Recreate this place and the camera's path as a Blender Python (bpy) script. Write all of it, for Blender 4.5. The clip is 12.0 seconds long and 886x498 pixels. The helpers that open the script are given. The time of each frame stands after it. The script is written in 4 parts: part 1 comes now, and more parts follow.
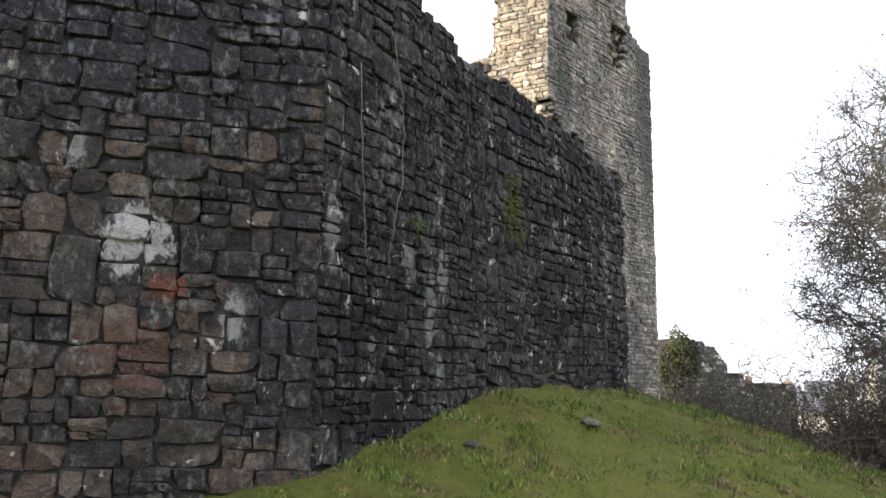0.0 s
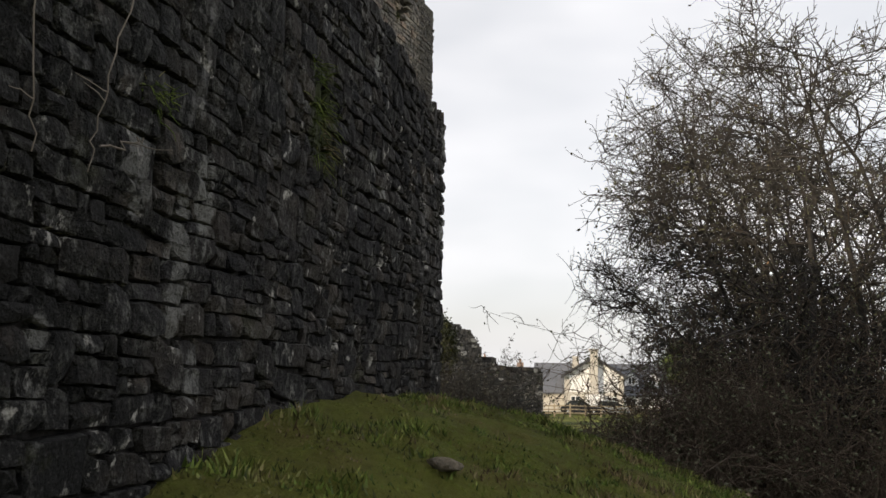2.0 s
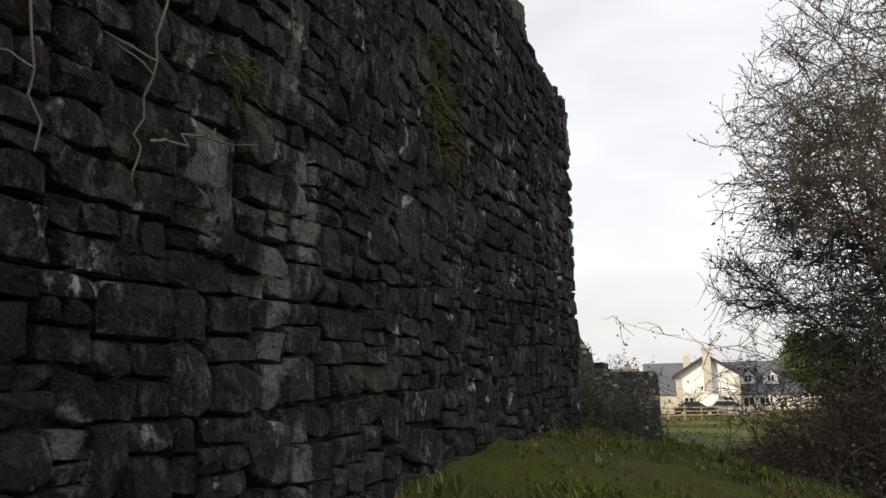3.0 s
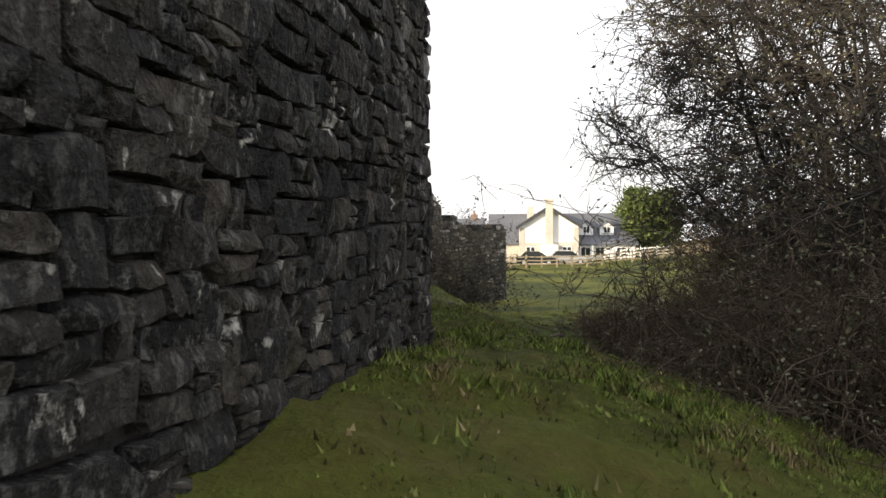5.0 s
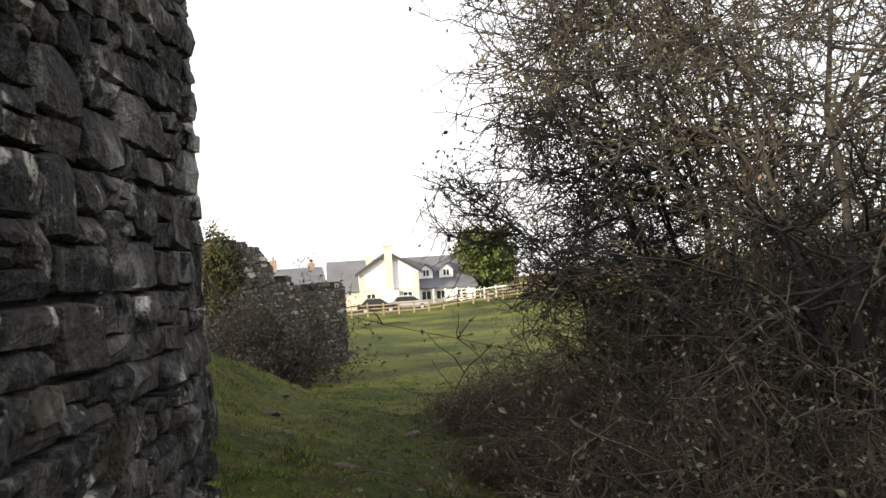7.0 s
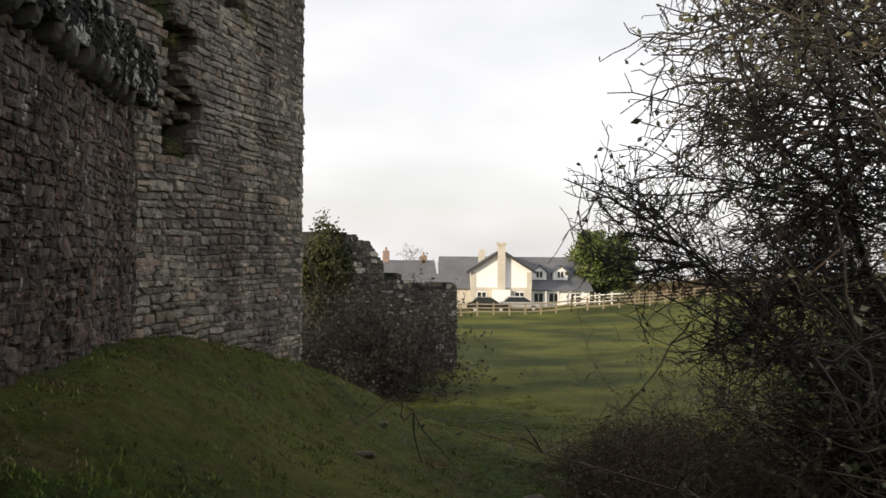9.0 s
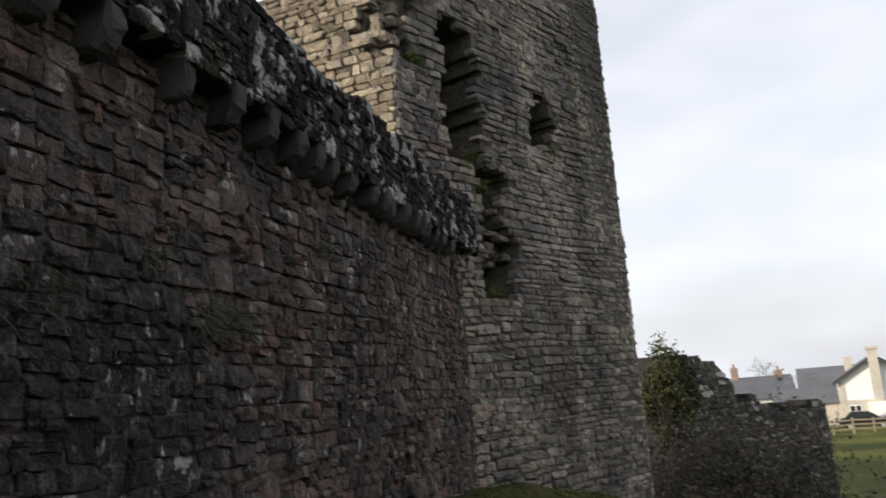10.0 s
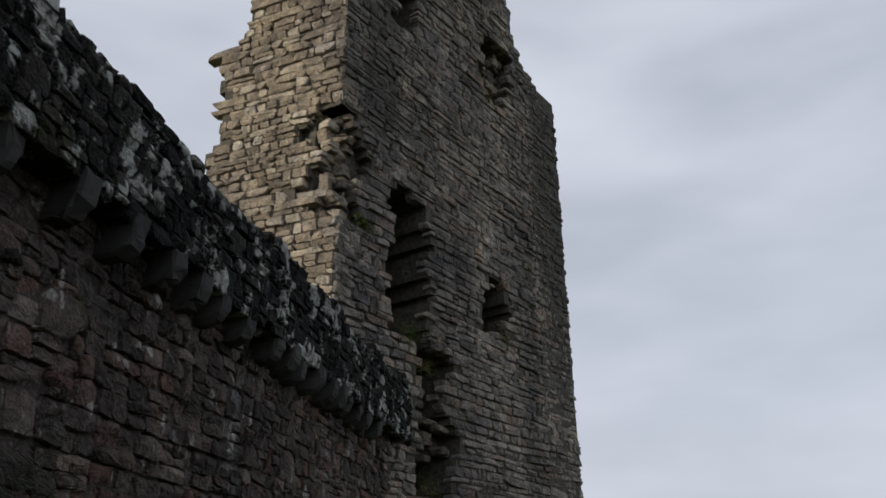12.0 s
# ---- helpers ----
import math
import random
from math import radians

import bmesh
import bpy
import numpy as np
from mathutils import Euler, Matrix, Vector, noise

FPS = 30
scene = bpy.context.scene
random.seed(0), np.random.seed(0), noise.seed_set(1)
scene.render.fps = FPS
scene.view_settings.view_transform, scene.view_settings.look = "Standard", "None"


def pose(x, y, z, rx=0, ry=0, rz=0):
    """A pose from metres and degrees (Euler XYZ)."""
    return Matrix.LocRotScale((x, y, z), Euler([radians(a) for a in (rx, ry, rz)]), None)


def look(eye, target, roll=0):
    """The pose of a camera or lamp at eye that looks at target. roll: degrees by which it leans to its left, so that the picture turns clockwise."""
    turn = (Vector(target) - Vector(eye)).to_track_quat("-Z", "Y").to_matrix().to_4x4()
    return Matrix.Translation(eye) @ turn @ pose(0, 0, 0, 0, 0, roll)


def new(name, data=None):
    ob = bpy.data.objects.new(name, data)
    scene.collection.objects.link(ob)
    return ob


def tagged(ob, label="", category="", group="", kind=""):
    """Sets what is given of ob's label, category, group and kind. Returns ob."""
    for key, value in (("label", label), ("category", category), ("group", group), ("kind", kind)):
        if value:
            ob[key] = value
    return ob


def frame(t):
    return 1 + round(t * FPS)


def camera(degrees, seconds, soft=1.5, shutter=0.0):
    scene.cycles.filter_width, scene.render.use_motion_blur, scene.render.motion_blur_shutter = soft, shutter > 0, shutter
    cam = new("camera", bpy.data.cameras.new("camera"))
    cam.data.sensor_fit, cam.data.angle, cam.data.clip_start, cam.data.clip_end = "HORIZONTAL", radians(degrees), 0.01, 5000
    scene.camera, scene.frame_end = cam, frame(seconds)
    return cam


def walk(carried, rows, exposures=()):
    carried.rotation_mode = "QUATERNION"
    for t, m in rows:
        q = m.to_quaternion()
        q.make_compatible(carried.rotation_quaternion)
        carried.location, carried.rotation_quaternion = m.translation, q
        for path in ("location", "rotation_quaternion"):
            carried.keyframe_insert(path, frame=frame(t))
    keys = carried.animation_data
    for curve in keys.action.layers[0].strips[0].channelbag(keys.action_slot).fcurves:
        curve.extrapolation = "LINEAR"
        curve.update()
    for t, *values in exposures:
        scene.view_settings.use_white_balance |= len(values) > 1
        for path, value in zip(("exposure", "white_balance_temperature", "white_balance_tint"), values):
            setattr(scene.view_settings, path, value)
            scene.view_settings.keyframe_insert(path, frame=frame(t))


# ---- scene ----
PATH = [
    (0.0, look((3.146, 2.563, 2.723), (1.777, 7.301, 3.550), 0.74)),
    (0.3, look((2.902, 2.825, 2.767), (1.667, 7.625, 3.425), 0.56)),
    (0.5, look((2.745, 3.074, 2.778), (1.701, 7.911, 3.495), -0.16)),
    (1.0, look((2.440, 4.006, 2.760), (1.748, 8.889, 3.587), -1.72)),
    (1.5, look((2.381, 4.793, 2.841), (2.193, 9.731, 3.597), -0.28)),
    (2.0, look((2.294, 5.228, 2.905), (2.457, 10.173, 3.629), 1.06)),
    (2.5, look((2.170, 5.857, 2.983), (1.862, 10.796, 3.701), -0.66)),
    (3.0, look((2.031, 6.189, 3.083), (1.610, 11.113, 3.846), -1.38)),
    (3.5, look((2.038, 6.674, 3.141), (1.979, 11.642, 3.702), -2.52)),
    (5.5, look((2.204, 8.609, 3.417), (2.852, 13.560, 3.154), -0.46)),
    (6.0, look((2.264, 9.133, 3.589), (3.300, 14.024, 3.670), -2.22)),
    (6.5, look((2.375, 9.567, 3.730), (3.882, 14.334, 3.788), -3.91)),
    (8.5, look((2.863, 11.888, 4.152), (3.848, 16.790, 4.133), 0.34)),
    (9.0, look((2.830, 12.355, 4.156), (3.613, 17.293, 4.180), 0.43)),
    (9.5, look((2.765, 12.781, 4.155), (2.886, 17.768, 4.495), -2.99)),
    (10.0, look((2.877, 12.949, 4.230), (1.705, 17.730, 5.103), -4.69)),
    (10.5, look((2.782, 13.219, 4.325), (1.145, 17.726, 5.743), -5.19)),
    (11.0, look((2.752, 13.409, 4.412), (1.496, 17.762, 6.527), -3.80)),
    (11.3, look((2.808, 13.507, 4.358), (1.789, 17.712, 6.864), -2.36)),
    (11.5, look((2.871, 13.604, 4.298), (1.893, 17.891, 6.679), -2.07)),
    (12.0, look((2.972, 14.006, 4.198), (2.116, 18.487, 6.245), -0.56)),
]
cam = camera(57.3, 12.0, soft=1.5, shutter=0.15)
walk(cam, PATH, exposures=[
    (0.0, 1.2, 6250, 10), (0.25, 0.95, 6250, 10), (0.5, 0.85, 6300, 10), (1.0, 0.35, 6400, 10), (1.5, -0.1, 6700, 10), (2.0, -0.15, 6850, 10), (3.0, -0.1, 6850, 10), (3.5, -0.05, 6850, 10),
    (5.5, 1.05, 7000, 10), (6.0, 1.7, 7100, 10), (6.5, 1.25, 7000, 10), (8.5, -0.15, 6900, 10), (9.0, -0.12, 6950, 10), (9.5, -0.1, 6700, 10), (10.0, -0.15, 6450, 10),
    (10.5, 0.1, 6200, 10), (11.0, -0.12, 5750, 10), (11.5, -0.62, 5800, 10), (12.0, -0.8, 6150, 10)])

# ---------------------------------------------------------------- world and sun
SUN_TO = Vector((-0.87, -0.50, 0.0)).normalized()   # level direction from the place to the sun
SUN_ELEV = radians(15)
world = bpy.data.worlds.new("sky_world")
scene.world = world
world.use_nodes = True
wn, wl = world.node_tree.nodes, world.node_tree.links
wn.clear()
w_out = wn.new("ShaderNodeOutputWorld")
w_bg = wn.new("ShaderNodeBackground")
w_sky = wn.new("ShaderNodeTexSky")
w_sky.sky_type = "NISHITA"
w_sky.sun_disc = False
w_sky.sun_elevation = SUN_ELEV
w_sky.sun_rotation = math.atan2(SUN_TO.x, SUN_TO.y)
w_sky.air_density, w_sky.dust_density = 1.0, 2.0
w_tc = wn.new("ShaderNodeTexCoord")
w_map = wn.new("ShaderNodeMapping")
w_map.inputs["Scale"].default_value = (1.2, 1.2, 3.4)
w_noise = wn.new("ShaderNodeTexNoise")
w_noise.inputs["Scale"].default_value = 1.6
w_noise.inputs["Detail"].default_value = 3.5
w_noise.inputs["Roughness"].default_value = 0.5
w_ramp = wn.new("ShaderNodeValToRGB")
w_ramp.color_ramp.elements[0].position, w_ramp.color_ramp.elements[0].color = 0.36, (0.62, 0.62, 0.62, 1)
w_ramp.color_ramp.elements[1].position, w_ramp.color_ramp.elements[1].color = 0.66, (0.97, 0.97, 0.97, 1)
w_mix = wn.new("ShaderNodeMixRGB")
w_mix.inputs["Color2"].default_value = (10.0, 10.2, 10.9, 1)
wl.new(w_tc.outputs["Generated"], w_map.inputs["Vector"])
wl.new(w_map.outputs["Vector"], w_noise.inputs["Vector"])
wl.new(w_noise.outputs["Fac"], w_ramp.inputs["Fac"])
wl.new(w_ramp.outputs["Color"], w_mix.inputs["Fac"])
wl.new(w_sky.outputs["Color"], w_mix.inputs["Color1"])
wl.new(w_mix.outputs["Color"], w_bg.inputs["Color"])
w_bg.inputs["Strength"].default_value = 0.12
wl.new(w_bg.outputs["Background"], w_out.inputs["Surface"])

sun_data = bpy.data.lights.new("sun", "SUN")
sun_data.energy, sun_data.angle, sun_data.color = 5.0, radians(1.0), (1.0, 0.86, 0.66)
sun = new("sun", sun_data)
sun_from = SUN_TO * math.cos(SUN_ELEV) + Vector((0, 0, math.sin(SUN_ELEV)))
sun.matrix_world = look(sun_from * 60, (0, 0, 0))

# ---------------------------------------------------------------- materials
def nodes_of(name, rough=0.85, metal=0.0, spec=0.3):
    m = bpy.data.materials.new(name)
    m.use_nodes = True
    n, l = m.node_tree.nodes, m.node_tree.links
    b = n["Principled BSDF"]
    b.inputs["Roughness"].default_value = rough
    b.inputs["Metallic"].default_value = metal
    b.inputs["Specular IOR Level"].default_value = spec
    return m, n, l, b


def node(n, kind, **values):
    k = n.new(kind)
    for key, value in values.items():
        k.inputs[key].default_value = value
    return k


def noise_at(n, l, where, scale, detail=4.0, rough=0.6, stretch=None):
    k = node(n, "ShaderNodeTexNoise", Scale=scale, Detail=detail, Roughness=rough)
    if stretch:
        mp = node(n, "ShaderNodeMapping", Scale=stretch)
        l.new(where, mp.inputs["Vector"])
        where = mp.outputs["Vector"]
    l.new(where, k.inputs["Vector"])
    return k.outputs["Fac"]


def ramp(n, l, fac, stops):
    k = n.new("ShaderNodeValToRGB")
    e = k.color_ramp.elements
    while len(e) < len(stops):
        e.new(0.5)
    for item, (pos, col) in zip(e, stops):
        item.position = pos
        item.color = (*col, 1) if len(col) == 3 else col
    l.new(fac, k.inputs["Fac"])
    return k.outputs["Color"]


def step(n, l, fac, lo, hi):
    k = node(n, "ShaderNodeMapRange")
    k.inputs["From Min"].default_value, k.inputs["From Max"].default_value = lo, hi
    l.new(fac, k.inputs["Value"])
    return k.outputs["Result"]


def mix(n, l, fac, a, b, mode="MIX"):
    k = n.new("ShaderNodeMixRGB")
    k.blend_type = mode
    for sock, v in ((k.inputs["Fac"], fac), (k.inputs["Color1"], a), (k.inputs["Color2"], b)):
        if isinstance(v, (int, float)):
            sock.default_value = v
        elif isinstance(v, tuple):
            sock.default_value = (*v, 1)
        else:
            l.new(v, sock)
    return k.outputs["Color"]


def calc(n, l, op, a, b=0.0):
    k = n.new("ShaderNodeMath")
    k.operation = op
    for sock, v in ((k.inputs[0], a), (k.inputs[1], b)):
        if isinstance(v, (int, float)):
            sock.default_value = v
        else:
            l.new(v, sock)
    return k.outputs[0]


def bump(n, l, b, height, strength=0.5, distance=0.02):
    k = node(n, "ShaderNodeBump", Strength=strength, Distance=distance)
    l.new(height, k.inputs["Height"])
    l.new(k.outputs["Normal"], b.inputs["Normal"])


def near(n, l, where, place, radius, squash=(1, 1, 1)):
    """1 at a place, fading to 0 at the radius."""
    mp = node(n, "ShaderNodeMapping", Scale=squash)
    mp.inputs["Location"].default_value = [-p * s for p, s in zip(place, squash)]
    l.new(where, mp.inputs["Vector"])
    k = n.new("ShaderNodeVectorMath")
    k.operation = "LENGTH"
    l.new(mp.outputs["Vector"], k.inputs[0])
    return step(n, l, k.outputs["Value"], radius, radius * 0.35)


def stone_material(name, stops, dark_runs=0.5, lichen=0.62, dash_at=0.66, lichen_col=(0.62, 0.6, 0.55), moss=0.7, streak=0.66, patches=(), mottle=0.0):
    """Weathered rubble: each stone has its own tone, with grain, dark stains, pale lichen and some moss."""
    m, n, l, b = nodes_of(name, 0.9, 0.0, 0.25)
    pos = n.new("ShaderNodeNewGeometry").outputs["Position"]
    geo = n.new("ShaderNodeNewGeometry")
    info = n.new("ShaderNodeObjectInfo")
    rnd = calc(n, l, "FRACT", calc(n, l, "ADD", geo.outputs["Random Per Island"], info.outputs["Random"]))
    base = ramp(n, l, rnd, stops)
    grain = noise_at(n, l, pos, 38.0, 5.0, 0.7)
    mid = noise_at(n, l, pos, 7.0, 4.0, 0.65)
    big = noise_at(n, l, pos, 0.9, 3.0, 0.6)
    col = mix(n, l, 0.75, base, ramp(n, l, grain, [(0.25, (0.45, 0.45, 0.45)), (0.75, (1.5, 1.5, 1.5))]), "MULTIPLY")
    col = mix(n, l, 0.8, col, ramp(n, l, mid, [(0.3, (0.38, 0.39, 0.43)), (0.7, (1.6, 1.55, 1.45))]), "MULTIPLY")
    col = mix(n, l, 0.7, col, ramp(n, l, big, [(0.32, (0.55, 0.55, 0.6)), (0.68, (1.3, 1.25, 1.15))]), "MULTIPLY")
    grit = noise_at(n, l, pos, 16.0, 6.0, 0.7, (1, 1, 0.6))
    runs = noise_at(n, l, pos, 1.0, 4.0, 0.65, (1, 1, 0.14))
    col = mix(n, l, dark_runs, col, ramp(n, l, runs, [(0.36, (0.3, 0.3, 0.33)), (0.58, (1.15, 1.13, 1.1))]), "MULTIPLY")
    for place, radius, squash, tone, amount in patches:
        close = near(n, l, pos, place, radius * (1.05 if radius > 0.1 else 1.7), squash)
        mask = step(n, l, calc(n, l, "ADD", calc(n, l, "MULTIPLY", close, 0.5), calc(n, l, "MULTIPLY", grit, 1.1)), 0.88, 1.0)
        mask = calc(n, l, "MULTIPLY", mask, step(n, l, close, 0.0, 0.2))
        col = mix(n, l, calc(n, l, "MULTIPLY", mask, amount), col, tone)
    run = noise_at(n, l, pos, 2.2, 4.0, 0.6, (1, 1, 0.16))
    mask = calc(n, l, "MULTIPLY", step(n, l, run, streak, streak + 0.09), step(n, l, noise_at(n, l, pos, 9.0, 3.0), 0.45, 0.62))
    col = mix(n, l, calc(n, l, "MULTIPLY", mask, 0.65), col, (0.34, 0.33, 0.32))
    spots = noise_at(n, l, pos, 5.2, 5.0, 0.6)
    mask = step(n, l, spots, lichen, lichen + 0.05)
    mask = calc(n, l, "MULTIPLY", mask, step(n, l, rnd, 0.12, 0.3))
    col = mix(n, l, calc(n, l, "MULTIPLY", mask, 0.85), col, lichen_col)
    dash = noise_at(n, l, pos, 10.0, 6.0, 0.7, (1, 1, 0.5))
    mask = calc(n, l, "MULTIPLY", step(n, l, dash, dash_at, dash_at + 0.06), step(n, l, noise_at(n, l, pos, 1.1, 2.0), 0.42, 0.56))
    col = mix(n, l, calc(n, l, "MULTIPLY", mask, 0.8), col, lichen_col)
    crust = noise_at(n, l, pos, 21.0, 6.0, 0.72, (1, 1, 0.55))
    mask = calc(n, l, "MULTIPLY", step(n, l, crust, 0.51, 0.62), step(n, l, noise_at(n, l, pos, 3.1, 3.0), 0.36, 0.6))
    col = mix(n, l, calc(n, l, "MULTIPLY", mask, mottle), col, (0.21, 0.21, 0.195))
    fleck = noise_at(n, l, pos, 75.0, 2.0, 0.5)
    col = mix(n, l, calc(n, l, "MULTIPLY", step(n, l, fleck, 0.6, 0.76), 0.27), col, (0.24, 0.24, 0.225))
    mm = calc(n, l, "MULTIPLY", step(n, l, noise_at(n, l, pos, 1.7, 5.0, 0.65), moss, moss + 0.12), 0.6)
    col = mix(n, l, mm, col, (0.055, 0.06, 0.022))
    l.new(col, b.inputs["Base Color"])
    rough = noise_at(n, l, pos, 14.0, 6.0, 0.75)
    h = calc(n, l, "ADD", calc(n, l, "MULTIPLY", mid, 1.3), calc(n, l, "ADD", calc(n, l, "MULTIPLY", grain, 0.45), calc(n, l, "MULTIPLY", rough, 1.1)))
    bump(n, l, b, h, 1.0, 0.045)
    return m


def mortar_material(name, dark, light):
    m, n, l, b = nodes_of(name, 0.95, 0.0, 0.1)
    pos = n.new("ShaderNodeNewGeometry").outputs["Position"]
    a = noise_at(n, l, pos, 14.0, 5.0, 0.7)
    l.new(ramp(n, l, a, [(0.3, dark), (0.75, light)]), b.inputs["Base Color"])
    bump(n, l, b, a, 0.9, 0.03)
    return m


def plain_material(name, colour, rough=0.7, metal=0.0, vary=0.25, scale=9.0, spec=0.3):
    m, n, l, b = nodes_of(name, rough, metal, spec)
    where = n.new("ShaderNodeTexCoord").outputs["Object"]
    a = noise_at(n, l, where, scale, 5.0, 0.65)
    c = noise_at(n, l, where, scale * 0.15, 3.0)
    lo, hi = tuple(x * (1 - vary) for x in colour), tuple(min(1, x * (1 + vary)) for x in colour)
    col = mix(n, l, 0.5, ramp(n, l, a, [(0.3, lo), (0.7, hi)]), ramp(n, l, c, [(0.3, lo), (0.7, hi)]))
    l.new(col, b.inputs["Base Color"])
    bump(n, l, b, a, 0.3, 0.01)
    return m


PALE = (0.3, 0.3, 0.285)
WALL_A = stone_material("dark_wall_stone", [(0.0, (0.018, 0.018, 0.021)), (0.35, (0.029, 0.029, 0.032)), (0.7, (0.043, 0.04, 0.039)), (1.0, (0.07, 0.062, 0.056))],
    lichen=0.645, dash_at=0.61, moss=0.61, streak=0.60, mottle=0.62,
    # first patch paints vignette-like darkness into the stone; second is black-green staining
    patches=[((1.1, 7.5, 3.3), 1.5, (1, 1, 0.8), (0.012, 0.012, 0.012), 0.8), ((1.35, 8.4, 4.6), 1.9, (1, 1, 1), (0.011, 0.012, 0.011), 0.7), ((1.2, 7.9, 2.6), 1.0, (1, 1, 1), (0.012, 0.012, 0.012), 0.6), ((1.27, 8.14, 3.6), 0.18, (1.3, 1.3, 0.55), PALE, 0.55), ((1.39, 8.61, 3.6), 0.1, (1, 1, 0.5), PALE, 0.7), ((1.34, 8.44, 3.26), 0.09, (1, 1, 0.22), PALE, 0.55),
             ((1.38, 8.59, 2.86), 0.12, (1.2, 1.2, 0.6), PALE, 0.6), ((1.15, 7.69, 2.99), 0.12, (1, 1, 1), PALE, 0.5), ((2.06, 11.42, 3.75), 0.075, (1, 1, 0.8), PALE, 0.95),
             ((2.28, 12.33, 4.0), 0.09, (1, 1, 0.4), PALE, 0.95), ((2.26, 12.29, 4.17), 0.07, (1, 1, 0.8), PALE, 0.95), ((1.99, 11.06, 4.15), 0.08, (1, 1, 0.5), PALE, 0.9),
             ((1.93, 10.83, 4.35), 0.08, (1, 1, 0.5), PALE, 0.9), ((2.01, 10.87, 5.06), 0.09, (1, 1, 0.7), PALE, 0.9), ((2.54, 13.0, 4.22), 0.2, (1, 1, 0.7), PALE, 0.98),
             ((2.54, 13.0, 5.1), 0.2, (1, 1, 0.8), PALE, 0.9), ((1.05, 7.25, 3.7), 0.28, (2.4, 2.4, 0.5), PALE, 0.5), ((1.71, 9.87, 4.3), 0.38, (1, 1, 0.8), (0.05, 0.062, 0.018), 0.8)])
WALL_K = stone_material("brown_wall_stone", [(0.0, (0.024, 0.024, 0.025)), (0.3, (0.043, 0.039, 0.037)), (0.7, (0.07, 0.059, 0.05)), (0.92, (0.09, 0.062, 0.05)), (1.0, (0.15, 0.125, 0.1))],
    dark_runs=0.72, lichen=0.66, moss=0.62, streak=0.6, mottle=0.6,
    patches=[((0.27, 6.68, 3.27), 0.2, (1, 1, 1.3), (0.2, 0.06, 0.035), 0.7), ((0.1, 6.57, 2.85), 0.5, (1, 1, 1.3), (0.13, 0.06, 0.04), 0.5), ((0.6, 6.89, 3.1), 0.16, (1, 1, 0.6), PALE, 0.9), ((-0.22, 6.37, 4.1), 0.2, (1.4, 1.4, 0.7), PALE, 0.7), ((0.1, 6.57, 3.55), 0.34, (1, 1, 0.9), (0.46, 0.45, 0.43), 0.9),
             ((0.2, 6.65, 5.0), 1.5, (0.6, 0.6, 1), (0.026, 0.026, 0.03), 0.95), ((-0.6, 6.1, 5.4), 1.5, (0.5, 0.5, 1), (0.022, 0.022, 0.026), 0.92), ((0.85, 7.05, 3.0), 0.75, (1.6, 1.6, 0.5), (0.028, 0.028, 0.032), 0.9)])
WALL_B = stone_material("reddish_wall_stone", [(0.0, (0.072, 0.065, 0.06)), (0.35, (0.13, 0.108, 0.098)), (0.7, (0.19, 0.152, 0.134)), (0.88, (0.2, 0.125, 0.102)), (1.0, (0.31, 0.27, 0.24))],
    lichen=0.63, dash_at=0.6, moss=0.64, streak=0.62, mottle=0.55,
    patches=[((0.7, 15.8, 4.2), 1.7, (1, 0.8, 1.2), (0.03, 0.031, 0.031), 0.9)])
PARAPET = stone_material("lichened_parapet_stone", [(0.0, (0.012, 0.012, 0.013)), (0.5, (0.024, 0.023, 0.022)), (1.0, (0.05, 0.047, 0.043))],
    lichen=0.54, dash_at=0.59, lichen_col=(0.62, 0.62, 0.57), moss=0.60, streak=0.7)
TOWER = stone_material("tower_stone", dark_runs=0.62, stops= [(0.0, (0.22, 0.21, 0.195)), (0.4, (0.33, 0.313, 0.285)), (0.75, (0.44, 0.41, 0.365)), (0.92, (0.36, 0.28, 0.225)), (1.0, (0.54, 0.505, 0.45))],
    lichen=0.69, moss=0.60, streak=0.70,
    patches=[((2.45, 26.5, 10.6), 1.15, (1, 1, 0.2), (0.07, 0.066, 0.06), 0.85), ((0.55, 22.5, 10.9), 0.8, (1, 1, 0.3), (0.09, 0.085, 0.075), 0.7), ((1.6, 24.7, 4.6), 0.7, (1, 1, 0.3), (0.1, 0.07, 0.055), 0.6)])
TOWER_END = stone_material("warm_tower_stone", dark_runs=0.25, stops= [(0.0, (0.24, 0.21, 0.17)), (0.4, (0.33, 0.29, 0.235)), (0.75, (0.42, 0.37, 0.3)), (1.0, (0.52, 0.485, 0.42))],
    lichen=0.67, moss=0.70, streak=0.74)
RUIN = stone_material("ruin_stone", [(0.0, (0.06, 0.06, 0.057)), (0.5, (0.12, 0.113, 0.105)), (0.85, (0.2, 0.187, 0.17)), (1.0, (0.5, 0.49, 0.46))],
    lichen=0.62, moss=0.6, streak=0.7)
MORTAR_DARK = mortar_material("dark_mortar", (0.012, 0.012, 0.013), (0.06, 0.056, 0.052))
MORTAR_B = mortar_material("brown_mortar", (0.03, 0.026, 0.024), (0.16, 0.14, 0.125))
MORTAR_T = mortar_material("grey_mortar", (0.05, 0.047, 0.04), (0.16, 0.145, 0.12))


# ---------------------------------------------------------------- builders
def mesh_object(name, verts, faces, material, parent=None, smooth=False):
    me = bpy.data.meshes.new(name)
    me.from_pydata([tuple(v) for v in verts], [], [tuple(f) for f in faces])
    me.materials.append(material)
    if smooth:
        me.polygons.foreach_set("use_smooth", [True] * len(me.polygons))
    me.update()
    ob = new(name, me)
    if parent:
        ob.parent = parent
    return ob


